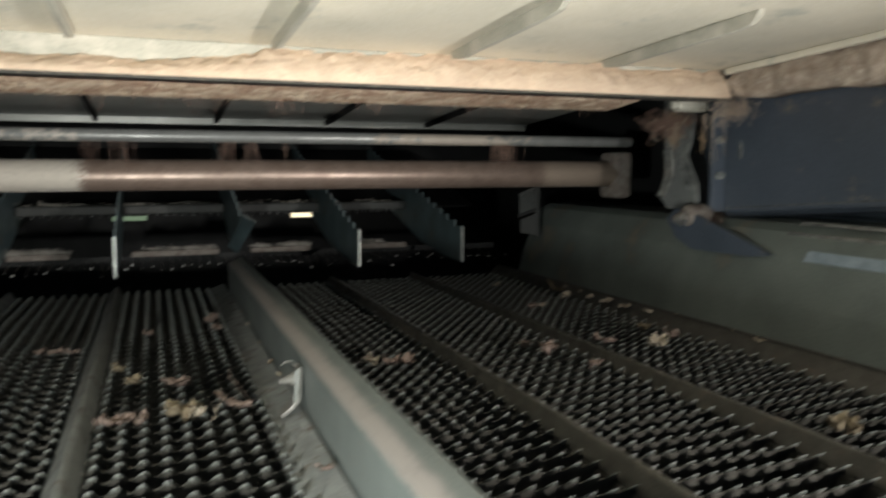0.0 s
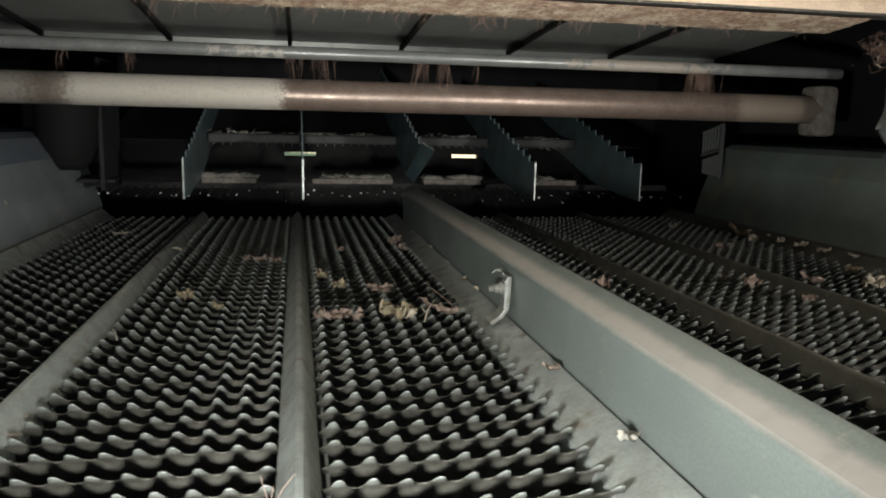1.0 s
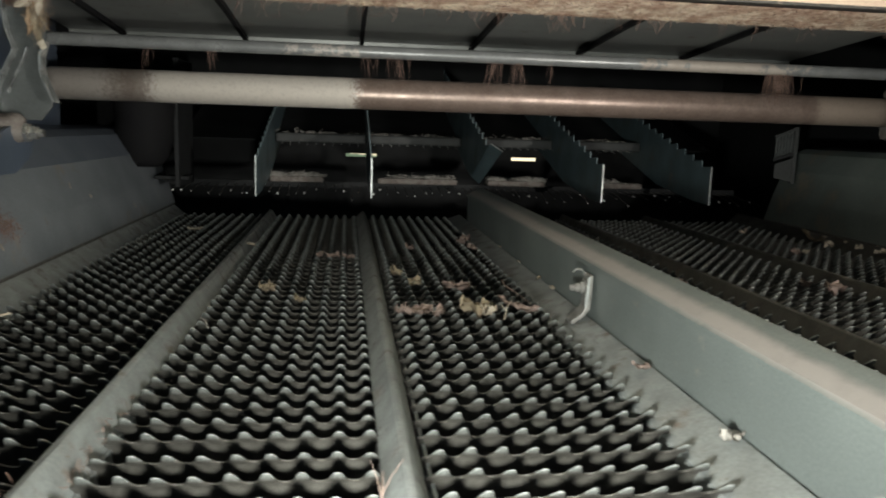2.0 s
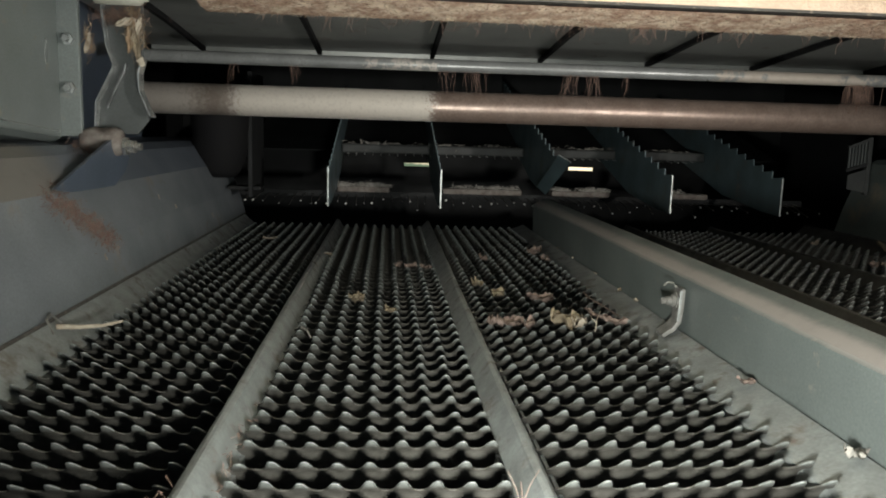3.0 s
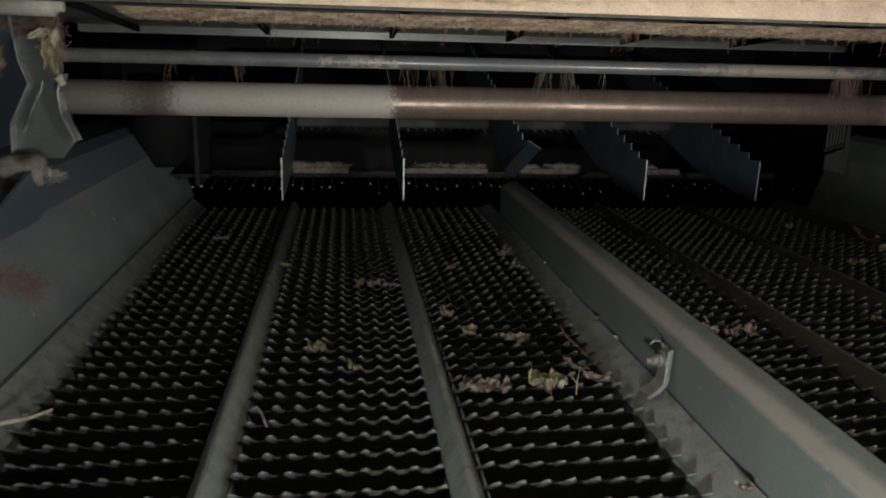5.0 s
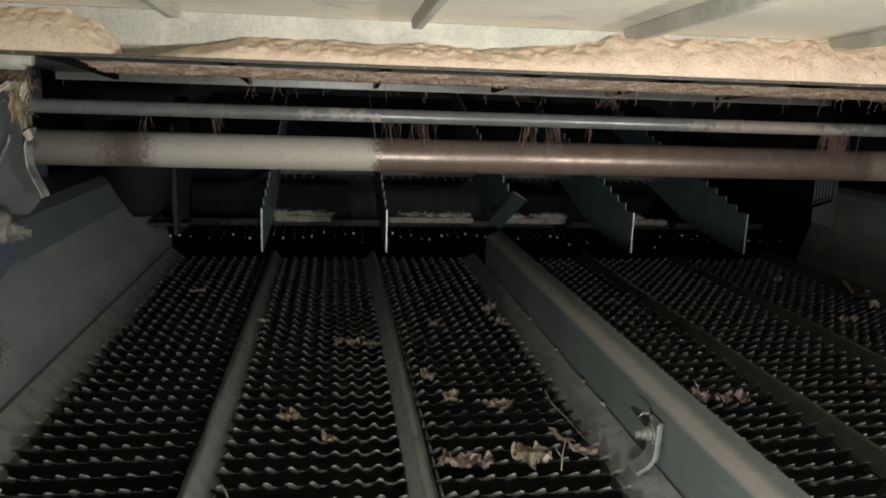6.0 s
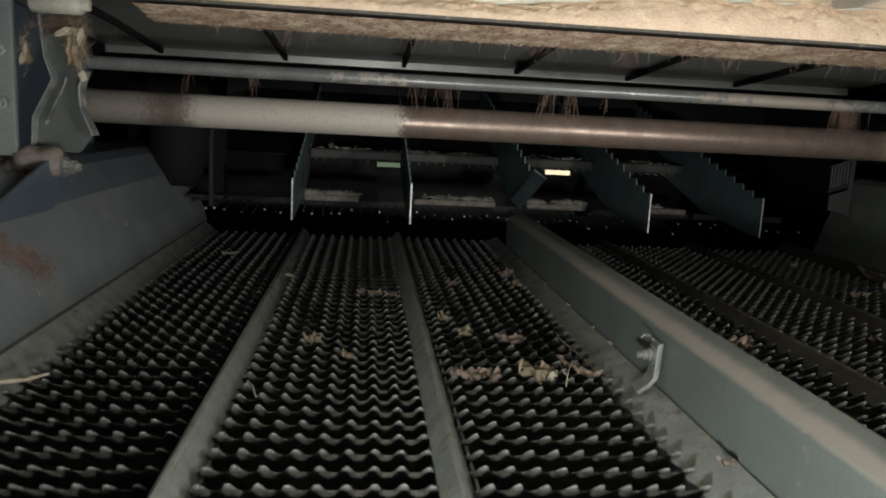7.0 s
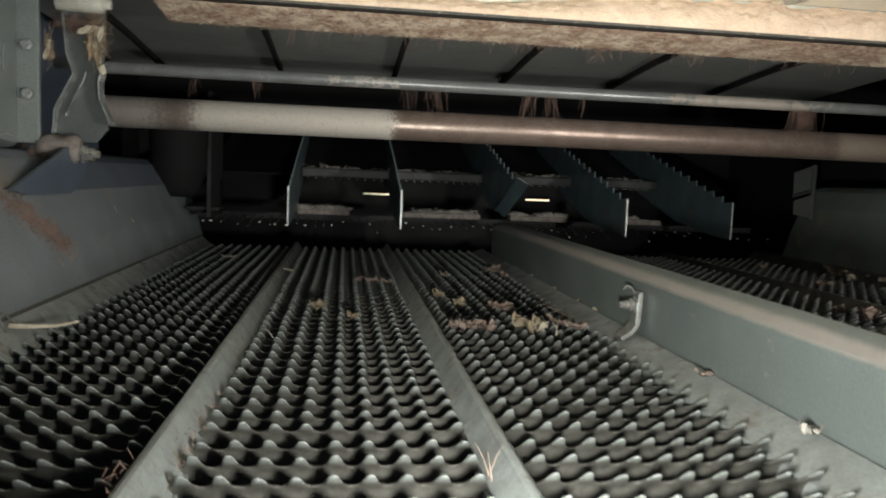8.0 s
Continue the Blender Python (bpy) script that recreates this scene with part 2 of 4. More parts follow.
# ---- mesh helpers ----
def mesh_of(name, verts, faces, smooth=False):
    me = bpy.data.meshes.new(name)
    me.from_pydata([tuple(v) for v in verts], [], faces)
    me.validate()
    bm = bmesh.new(); bm.from_mesh(me)
    bmesh.ops.recalc_face_normals(bm, faces=bm.faces)
    bm.to_mesh(me); bm.free()
    if smooth:
        me.polygons.foreach_set("use_smooth", [True] * len(me.polygons))
    return me


def part(name, data, material, parent=None, label="", at=None):
    """Links a mesh or a bmesh as one object, under a thing where one is given."""
    if isinstance(data, bmesh.types.BMesh):
        me = bpy.data.meshes.new(name); data.to_mesh(me); data.free(); data = me
    if not data.materials:
        data.materials.append(material)
    ob = new(name, data)
    if parent:
        ob.parent = parent
    if at is not None:
        ob.matrix_local = at
    return tagged(ob, label)


def thing(name, label, category, group="", kind="", at=(0, 0, 0)):
    ob = new(name)
    ob.empty_display_size = 0.02
    ob.location = at
    return tagged(ob, label, category, group, kind)


def lay(axis, a, p, q):
    return {"x": (a, p, q), "y": (p, a, q), "z": (p, q, a)}[axis]


def prism(profile, axis, a, b, bevel=0.0, segs=2):
    """A closed outline pushed along an axis; p, q are the other two axes in order."""
    bm = bmesh.new()
    v0 = [bm.verts.new(lay(axis, a, p, q)) for p, q in profile]
    v1 = [bm.verts.new(lay(axis, b, p, q)) for p, q in profile]
    k = len(profile)
    bm.faces.new(v0); bm.faces.new(v1)
    for i in range(k):
        bm.faces.new((v0[i], v0[(i + 1) % k], v1[(i + 1) % k], v1[i]))
    bmesh.ops.recalc_face_normals(bm, faces=bm.faces)
    if bevel:
        bmesh.ops.bevel(bm, geom=bm.edges[:], offset=bevel, segments=segs, affect="EDGES", profile=0.6, clamp_overlap=True)
    return bm


def box(x0, x1, y0, y1, z0, z1, bevel=0.0):
    return prism([(x0, y0), (x1, y0), (x1, y1), (x0, y1)], "z", z0, z1, bevel)


def thick(line, t):
    """A closed outline round a bent line, of thickness t."""
    out, back = [], []
    for i, (p, q) in enumerate(line):
        a = line[max(0, i - 1)]; b = line[min(len(line) - 1, i + 1)]
        d = Vector((b[0] - a[0], b[1] - a[1])).normalized()
        out.append((p - d.y * t / 2, q + d.x * t / 2)); back.append((p + d.y * t / 2, q - d.x * t / 2))
    return out + back[::-1]


def sheet(line, t, axis, a, b, bevel=0.0):
    return prism(thick(line, t), axis, a, b, bevel)


def lathe(rings, axis, centre, segs=32, smooth=True):
    """A turned solid along an axis: rings of (position along the axis, radius)."""
    bm = bmesh.new()
    p, q = centre
    loops = []
    for a, r in rings:
        loops.append([bm.verts.new(lay(axis, a, p + r * math.cos(2 * math.pi * i / segs), q + r * math.sin(2 * math.pi * i / segs))) for i in range(segs)])
    for A, B in zip(loops, loops[1:]):
        for i in range(segs):
            f = bm.faces.new((A[i], A[(i + 1) % segs], B[(i + 1) % segs], B[i])); f.smooth = smooth
    bm.faces.new(loops[0]); bm.faces.new(loops[-1])
    bmesh.ops.recalc_face_normals(bm, faces=bm.faces)
    return bm


def strands(lines, radius, sides=4):
    """Many thin bent stalks as one mesh."""
    verts, faces = [], []
    for pts in lines:
        base = len(verts)
        k = len(pts)
        for i, p in enumerate(pts):
            d = (Vector(pts[min(k - 1, i + 1)]) - Vector(pts[max(0, i - 1)])).normalized()
            s = d.orthogonal().normalized(); u = d.cross(s)
            r = radius * (1 - 0.55 * i / (k - 1))
            for j in range(sides):
                a = 2 * math.pi * j / sides
                verts.append(Vector(p) + s * r * math.cos(a) + u * r * math.sin(a))
        for i in range(k - 1):
            for j in range(sides):
                faces.append((base + i * sides + j, base + i * sides + (j + 1) % sides, base + (i + 1) * sides + (j + 1) % sides, base + (i + 1) * sides + j))
        faces.append(tuple(base + j for j in range(sides)))
        faces.append(tuple(base + (k - 1) * sides + j for j in range(sides)))
    me = bpy.data.meshes.new("strands")
    me.from_pydata([tuple(v) for v in verts], [], faces)
    return me


def drooping(rng, p, length, kink=0.25, k=6):
    pts = [Vector(p)]
    d = Vector((rng.uniform(-0.5, 0.5), rng.uniform(-0.3, 0.3), -1)).normalized()
    for _ in range(k):
        d = (d + Vector((rng.uniform(-1, 1), rng.uniform(-1, 1), rng.uniform(-0.6, 0.3))) * kink + Vector((0, 0, -0.15))).normalized()
        pts.append(pts[-1] + d * length / k)
    return pts


# ---- the housing round the sieve ----
Y0, Y1 = 0.0, 4.42


def structure(name, bm, material, label, category="wall"):
    return tagged(part(name, bm, material), label, category, kind="structure")


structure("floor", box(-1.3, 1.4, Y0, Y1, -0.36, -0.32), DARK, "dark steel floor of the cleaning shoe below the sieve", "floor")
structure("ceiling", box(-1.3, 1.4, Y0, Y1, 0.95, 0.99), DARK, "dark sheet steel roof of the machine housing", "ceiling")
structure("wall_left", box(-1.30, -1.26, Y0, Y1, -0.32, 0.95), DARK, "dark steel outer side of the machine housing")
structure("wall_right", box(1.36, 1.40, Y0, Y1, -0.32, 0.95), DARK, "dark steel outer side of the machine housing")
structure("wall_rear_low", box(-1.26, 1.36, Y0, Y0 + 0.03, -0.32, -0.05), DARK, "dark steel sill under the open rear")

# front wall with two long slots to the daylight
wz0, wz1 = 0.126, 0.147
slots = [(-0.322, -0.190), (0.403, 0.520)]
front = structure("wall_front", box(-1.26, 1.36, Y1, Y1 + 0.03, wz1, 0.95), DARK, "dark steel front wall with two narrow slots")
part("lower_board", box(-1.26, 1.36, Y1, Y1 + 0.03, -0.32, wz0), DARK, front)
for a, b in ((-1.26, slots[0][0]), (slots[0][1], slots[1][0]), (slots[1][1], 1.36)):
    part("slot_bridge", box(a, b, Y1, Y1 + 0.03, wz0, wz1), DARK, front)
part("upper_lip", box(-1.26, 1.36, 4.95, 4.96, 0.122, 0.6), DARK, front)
tagged(part("backdrop", box(-2.0, 2.0, 5.2, 5.22, -0.5, 1.0), DAY), "bright daylight over dark green crop beyond the slots", "sky", kind="structure")

# sloping side panels next to the sieve and what lies above them
def side(mirror):
    f = (lambda x: 0.11 - x) if mirror else (lambda x: x)
    tag = "right" if mirror else "left"
    low = [(f(-0.822), 0.016), (f(-0.842), 0.085), (f(-0.872), 0.165)]
    far = 3.24 if mirror else 3.42
    structure("side_panel_" + tag, sheet(low, 0.004, "y", 1.0, far), DIM if mirror else PANEL, "dusty grey sloping side panel along the sieve")
    ledge = [(f(-0.8718), 0.1645), (f(-0.905), 0.215), (f(-0.93), 0.228), (f(-1.02), 0.236)]
    structure("side_ledge_" + tag, sheet(ledge, 0.004, "y", 1.0, far), DIM if mirror else LEDGE, "blue-grey painted ledge above the side panel")
    # added dark strip that draws the shaded gap between panel and sieve
    structure("panel_gap_" + tag, sheet([(f(-0.8195), 0.0180), (f(-0.8185), 0.0140)], 0.003, "y", 1.19, 3.40), DULL, "thin dark strip drawn for the shaded gap at the panel foot", "trim")
    structure("side_back_" + tag, box(min(f(-1.02), f(-1.03)), max(f(-1.02), f(-1.03)), 1.0, 2.66 if mirror else 3.1, 0.17, 0.94), DARKBLUE if mirror else BLUE, "dark blue painted inner side wall")


side(False)
side(True)
structure("ledge_strip_right", sheet([(0.9800, 0.1665), (0.9925, 0.1860)], 0.003, "y", 1.0, 2.14), PALEBLUE, "pale blue-grey painted strip along the ledge foot", "trim")
# two thin lines, much paler than the ledge they run along
for q, y_end in (((1.0085, 0.2110), 2.21), ((1.0300, 0.2315), 2.20)):
    structure("pale_line_right", sheet([q, (q[0] + 0.005, q[1] + 0.0050)], 0.002, "y", 1.3, y_end), GLOSS, "pale line along the ledge edge", "trim")

# ---- the dusted tray above, with its ledge and lip ----
tray = structure("ceiling_tray", sheet([(2.395, 0.552), (2.30, 0.556), (2.0, 0.570), (1.5, 0.60), (0.9, 0.64)], 0.004, "x", -1.0, 0.990),
                 CREAM, "steel tray overhead coated with cream crop dust", "ceiling")
structure("tray_strip", sheet([(2.397, 0.488), (2.397, 0.5495)], 0.004, "x", -1.0, 0.985), STRIP, "grey-green steel strip half covered with dust", "trim")
for x in (-0.585, -0.270, 0.036, 0.356, 0.674):
    part("cleat", prism([(2.362, 0.5505), (2.0, 0.568), (1.945, 0.5715), (1.950, 0.560), (1.965, 0.551), (2.0, 0.547), (2.31, 0.533), (2.352, 0.537), (2.362, 0.546)], "x", x - 0.005, x + 0.005, 0.0012), STRIP, tray, "dust coated cleat under the tray")
structure("tray_rim", prism([(2.362, 0.5495), (2.0, 0.5675), (1.3, 0.610), (1.3, 0.597), (2.0, 0.5545), (2.362, 0.5365)], "x", 0.968, 0.982, 0.003), CREAM, "pale folded rim at the end of the tray", "trim")
ledge = structure("ledge", box(-1.0, 0.988, 2.352, 2.399, 0.4827, 0.4872, 0.001), DULL, "thin dark steel ledge under the dusty strip", "trim")
lip = structure("lip", prism([(2.360, 0.4785), (2.40, 0.4785), (2.498, 0.4785), (2.493, 0.468), (2.484, 0.466)], "x", -0.715, 0.765, 0.002), CHAFF,
                "steel lip crusted with brown chaff below the ledge", "trim")
# dark ribbed sheet behind the lip
dark_sheet = structure("ceiling_sheet", sheet([(2.46, 0.512), (2.75, 0.497), (3.10, 0.470), (3.103, 0.453)], 0.003, "x", -0.99, 0.88), CEIL,
                       "dark sheet steel ceiling with narrow cleats", "ceiling")
for x in (-0.865, -0.575, -0.290, -0.010, 0.275, 0.56):
    part("cleat", prism([(2.47, 0.509), (2.75, 0.4945), (3.095, 0.4675), (3.095, 0.456), (2.75, 0.483), (2.47, 0.496)], "x", x, x + 0.010), BLACK, dark_sheet)

# ---- the sieve ----
sieve = thing("chaffer_sieve", "grey metal chaffer sieve with rows of toothed slats", "sieve")
PITCH, TOOTH, TEETH, TIP = 0.0388, 0.0270, 9, -0.006
ROWS_Y = [1.695 + PITCH * k for k in range(-12, 44)]
BAYS = (-0.6735, -0.4035, -0.131, 0.217, 0.485, 0.755)


def slat_mesh(seed, teeth=TEETH):
    rng = random.Random(seed)
    per, half = 14, TOOTH * TEETH / 2
    cols = per * teeth + 1
    grid = []
    lean = [rng.uniform(-0.0008, 0.0008) for _ in range(teeth + 1)]
    for i in range(cols):
        u = i / per
        x = -half + u * TOOTH
        c = max(0.0, 1.0 / (1.0 + (abs((u % 1.0) - 0.5) / 0.20) ** 4.0) - 0.03) / 0.97
        d = lean[int(min(u, teeth - 0.01))] * c
        grid.append([
            (x, 0.0230, -0.0480), (x, 0.0165, -0.0300), (x, 0.0140, -0.0215), (x, 0.0118 - 0.0010 * c, -0.0175 + 0.0010 * c),
            (x, 0.0108 - 0.0055 * c + d, -0.0156 + 0.0042 * c),
            (x, 0.0098 - 0.0125 * c + d, -0.0145 + 0.0094 * c),
            (x, 0.0094 - 0.0156 * c + d, -0.0140 + 0.0126 * c + d),
            (x, 0.0092 - 0.0164 * c + d, -0.0137 + 0.0138 * c + d)])
    n = len(grid[0])
    verts, faces = [], []
    off = 0.0010
    for side_ in (0, 1):
        for col in grid:
            for (x, y, z) in col:
                verts.append((x, y + off * side_ * 0.8, z + off * side_ * 0.95))
    lay_ = cols * n
    for s in (0, 1):
        for i in range(cols - 1):
            for j in range(n - 1):
                a = s * lay_ + i * n + j
                q = (a, a + n, a + n + 1, a + 1)
                faces.append(q if s == 0 else q[::-1])
    rim = len(verts)
    for i in range(cols):
        verts.append(verts[i * n + n - 1]); verts.append(verts[lay_ + i * n + n - 1])
    for i in range(cols - 1):
        a = rim + 2 * i
        faces.append((a, a + 2, a + 3, a + 1))
    me = bpy.data.meshes.new("slat")
    me.from_pydata(verts, [], faces)
    me.polygons.foreach_set("use_smooth", [True] * len(me.polygons))
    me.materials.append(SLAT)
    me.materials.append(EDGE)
    # only tip rims get the bright edge: polish plus a painted highlight
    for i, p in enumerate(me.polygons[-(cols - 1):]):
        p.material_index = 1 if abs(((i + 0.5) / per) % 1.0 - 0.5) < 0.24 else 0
    return me


SLATS = [slat_mesh(s) for s in range(4)]
WIDE = [slat_mesh(s + 9, TEETH + 1) for s in range(4)]
rng = random.Random(5)
EDGES = {0: ((-0.8195, 0.012), None), 2: (None, (0.0268, -0.003)), 3: ((0.0895, -0.004), None), 5: (None, (0.9300, 0.012))}
for b, cx in enumerate(BAYS):
    w = TOOTH * TEETH / 2
    bm = bmesh.new()
    for s_, edge in zip((-1, 1), EDGES.get(b, (None, None))):
        inner = cx + s_ * (w - 0.012) + (TOOTH if b == 5 and s_ == 1 else 0)
        line = [edge, (inner, -0.021), (inner - s_ * 0.001, -0.05)] if edge else [(cx + s_ * (w - 0.006), -0.026), (cx + s_ * (w - 0.006), -0.05)]
        rail = sheet(line, 0.003, "y", 1.19, 3.40)
        me = bpy.data.meshes.new("tmp"); rail.to_mesh(me); rail.free(); bm.from_mesh(me); bpy.data.meshes.remove(me)
    section = part("section", bm, DARKRIB if b > 2 else RIB, sieve)
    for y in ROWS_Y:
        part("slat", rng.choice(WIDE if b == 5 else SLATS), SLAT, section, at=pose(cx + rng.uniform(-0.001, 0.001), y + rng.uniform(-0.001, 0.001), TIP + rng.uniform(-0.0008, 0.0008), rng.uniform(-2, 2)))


def rib(x, half, left):
    """A folded tent of sheet metal whose flanks run in under the last teeth of the rows beside it."""
    ys = [1.19 + 0.0325 * i for i in range(69)]
    prof = [(-left, -0.0165 if left > half else -0.0250), (-0.0062, 0.0005), (-0.0045, 0.0028), (-0.0018, 0.0040), (0.0016, 0.0038), (0.0042, 0.0020), (0.0058, -0.0004), (half, -0.0250), (half - 0.005, -0.034), (-left + 0.005, -0.034)]
    k = len(prof)
    verts, faces = [], []
    for y in ys:
        for n_, (p, q) in enumerate(prof):
            dent = 0.0009 * noise.noise(Vector((x * 31, y * 6, n_ * 0.7)))
            verts.append((x + p + dent, y, q + (0.0012 * noise.noise(Vector((x * 17 + 5, y * 9, n_ * 0.5))) if 0 < n_ < 7 else 0)))
    for i in range(len(ys) - 1):
        for j in range(k):
            faces.append((i * k + j, i * k + (j + 1) % k, (i + 1) * k + (j + 1) % k, (i + 1) * k + j))
    faces += [tuple(range(k)), tuple(range((len(ys) - 1) * k, len(ys) * k))]
    return part("rib", mesh_of("rib", verts, faces), RIB if x < 0 else DARKRIB, sieve, "grey worn sheet metal rib between slat rows" if x < 0 else "dark grey-brown sheet metal rib between slat rows")


for x, half, left in ((-0.5405, 0.0200, 0.0200), (-0.2685, 0.0165, 0.0205), (0.353, 0.0155, 0.0155), (0.622, 0.0160, 0.0160)):
    rib(x, half, left)
prof = [(0.0300, -0.012), (0.0283, 0.068), (0.0290, 0.0735), (0.0325, 0.0768), (0.046, 0.0835), (0.062, 0.0908), (0.0665, 0.0922), (0.0700, 0.089), (0.0885, -0.012)]
divider = part("divider", prism(prof, "y", 1.0, 3.26), DIVIDER, sieve, "grey-green folded divider ridge with rusty worn crest")

# the clamp on the divider
clamp = part("clamp", sheet([(0.0225, 0.061), (0.0215, 0.030), (0.0200, 0.014), (0.0120, 0.003), (-0.003, -0.007)], 0.006, "y", 2.104, 2.132, 0.0012), CLAMP, sieve, "dull bent steel clamp")
part("edge", sheet([(0.0185, 0.059), (0.0175, 0.030), (0.0160, 0.016)], 0.0035, "y", 2.101, 2.1035, 0.0006), EDGE, clamp)
part("hook", strands([[(0.020, 2.126, 0.060), (0.014, 2.125, 0.066), (0.006, 2.124, 0.067), (0.001, 2.124, 0.062)]], 0.0022, 8), CLAMP, clamp)
part("washer", lathe([(0.0185, 0.0125), (0.0180, 0.0132), (0.0165, 0.0132), (0.0160, 0.0120)], "x", (2.120, 0.041), 20), CLAMP, clamp)
part("bolt", lathe([(0.0165, 0.0090), (0.011, 0.0090), (0.0105, 0.0064), (0.004, 0.0064), (0.003, 0.0045), (-0.003, 0.0045), (-0.004, 0.0035)], "x", (2.120, 0.041), 12, False), CLAMP, clamp)

# ---- pipe and rod across ----
pipe = thing("cross_pipe", "rusty steel pipe with worn pale paint across the housing", "pipe")
part("tube", lathe([(-0.93, 0.0325), (-0.928, 0.0335), (0.985, 0.0335), (0.987, 0.0325)], "x", (2.803, 0.327), 40), PIPE, pipe)
part("end_bracket", box(0.972, 1.030, 2.770, 2.840, 0.262, 0.385, 0.014), GRIME, pipe, "dust caked end bracket")
rod = thing("cross_rod", "thin grey painted rod with dusty patches across the housing", "rod")
part("bar", lathe([(-0.90, 0.0118), (-0.898, 0.0125), (0.97, 0.0125), (0.972, 0.0118)], "x", (2.700, 0.407), 24), ROD, rod)

# ---- stepped plates and the pan behind ----
def stepped_plate(x, y0=3.056, z0=0.074, z1=0.178, foot=None):
    ob = thing("stepped_plate", "dark teal steel plate with a saw-stepped top edge", "plate", "stepped plates")
    n, dy, dz = 18, 0.0565, 0.0144
    top = [(y0, z1)]
    for i in range(n):
        y, z = y0 + dy * (i + 1), z1 + dz * (i + 1)
        top += [(y - 0.002, z - dz * 1.25), (y, z)]
    low = [(y0 + dy * n, z0 + 0.20), (y0 + 0.36, z0 + 0.03), (y0 + 0.10, z0 + 0.003), (y0, z0)] if foot is None else [(y0 + dy * n, z0 + 0.20), (foot + 0.12, z0 + 0.02), (foot, z0)]
    part("blade", prism(top + low, "x", x - 0.0012, x + 0.0012), BLADE, ob)
    if foot is None:
        part("worn_edge", box(x - 0.0016, x + 0.0016, y0 - 0.0022, y0 - 0.0004, z0 + 0.001, z1 - 0.002), EDGE, ob, "bright worn front edge")
    return ob


for x in (-0.545, -0.255, 0.357, 0.659):
    stepped_plate(x)
mid = stepped_plate(0.052, 3.073, 0.118, 0.221, 3.34)
bm = bmesh.new()
quad = [(0.0545, 3.073, 0.221), (0.083, 3.060, 0.202), (0.048, 3.190, 0.108), (0.024, 3.200, 0.130)]
bm.faces.new([bm.verts.new(q) for q in quad])
bmesh.ops.solidify(bm, geom=bm.faces[:], thickness=0.0022)
bmesh.ops.recalc_face_normals(bm, faces=bm.faces)
part("flap", bm, BLADE, mid, "tilted teal sheet flange")
part("worn_edge", strands([[Vector(quad[0]) + Vector((-0.001, -0.002, 0.001)), (Vector(quad[0]) + Vector(quad[1])) / 2 + Vector((0, -0.002, 0.001)), Vector(quad[1]) + Vector((0.001, -0.002, 0.001))]], 0.0016, 6), EDGE, mid, "bright worn edge")

slotted = thing("slotted_bracket", "dark grey slotted sheet bracket beside the pan", "bracket")
part("post", box(0.918, 0.930, 3.100, 3.112, 0.135, 0.292, 0.001), PAN, slotted)
part("lower_plate", prism([(0.868, 0.150), (0.918, 0.140), (0.918, 0.205), (0.868, 0.188)], "y", 3.102, 3.105), PAN, slotted)
part("cross_bar", prism([(0.860, 0.196), (0.918, 0.214), (0.918, 0.222), (0.860, 0.204)], "y", 3.098, 3.108), DARK, slotted)
for k in range(6):
    x = 0.866 + 0.0088 * k
    part("bar", prism([(x, 0.205 + 0.31 * (x - 0.860)), (x + 0.0042, 0.205 + 0.31 * (x + 0.0042 - 0.860)), (x + 0.0042, 0.262 + 0.40 * (x - 0.862)), (x, 0.260 + 0.40 * (x - 0.862))], "y", 3.102, 3.106), HANG, slotted)
part("top_bar", prism([(0.862, 0.260), (0.918, 0.2825), (0.918, 0.2895), (0.862, 0.267)], "y", 3.099, 3.108), PAN, slotted)

PX = [-0.84, -0.545, -0.255, 0.052, 0.357, 0.659, 0.95]
step = thing("step_pan", "dark stepped grain pan with straw lying on its bars", "pan")
for a, b in ((-0.543, -0.386), (-0.226, 0.016), (0.108, 0.290), (0.40, 0.60)):
    part("front_bar", box(a, b, 3.385, 3.43, 0.088, 0.105, 0.006), GRIME, step)
for a, b in zip(PX[1:-1], PX[2:-1]):
    part("upper_bar", box(a + 0.004, b - 0.004, 3.56, 3.60, 0.200, 0.230, 0.006), PAN, step)
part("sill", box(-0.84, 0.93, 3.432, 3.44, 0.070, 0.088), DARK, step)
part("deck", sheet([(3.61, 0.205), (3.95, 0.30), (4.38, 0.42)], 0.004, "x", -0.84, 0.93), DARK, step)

comb = thing("finger_comb", "row of thin steel wire fingers in front of the pan", "comb")
rng = random.Random(11)
x = -0.80
while x < 0.91:
    y0, z0, xt, s = 3.30 + rng.gauss(0, 0.016), 0.064 + rng.gauss(0, 0.007), x + rng.gauss(0, 0.004), rng.choice((0.45, 0.6, 0.8, 1.0, 1.15))
    finger = part("finger", strands([[(x, 3.45, 0.078), (x, 3.38, 0.074), (xt, y0, z0)]], 0.0013, 6), DULL, comb)
    # pale cap added to each finger end in place of its glint
    part("bead", lathe([(y0 - 0.003, 0.001 * s), (y0 - 0.0022, 0.0022 * s), (y0, 0.0027 * s), (y0 + 0.003, 0.0016 * s)], "y", (xt, z0), 8), WIRE if s > 0.5 else STEEL, finger)
    x += 0.0262
comb2 = thing("finger_comb", "row of short wire fingers under the upper bar", "comb")
x = -0.52
while x < 0.62:
    part("finger", strands([[(x, 3.60, 0.202), (x, 3.56, 0.200), (x, 3.525, 0.196 + rng.uniform(-0.003, 0.003))]], 0.0016, 5), WIRE, comb2)
    x += 0.0262

# black rubber boot and post beside the pan
boot = thing("rubber_boot", "black ribbed rubber boot beside the grain pan", "boot")
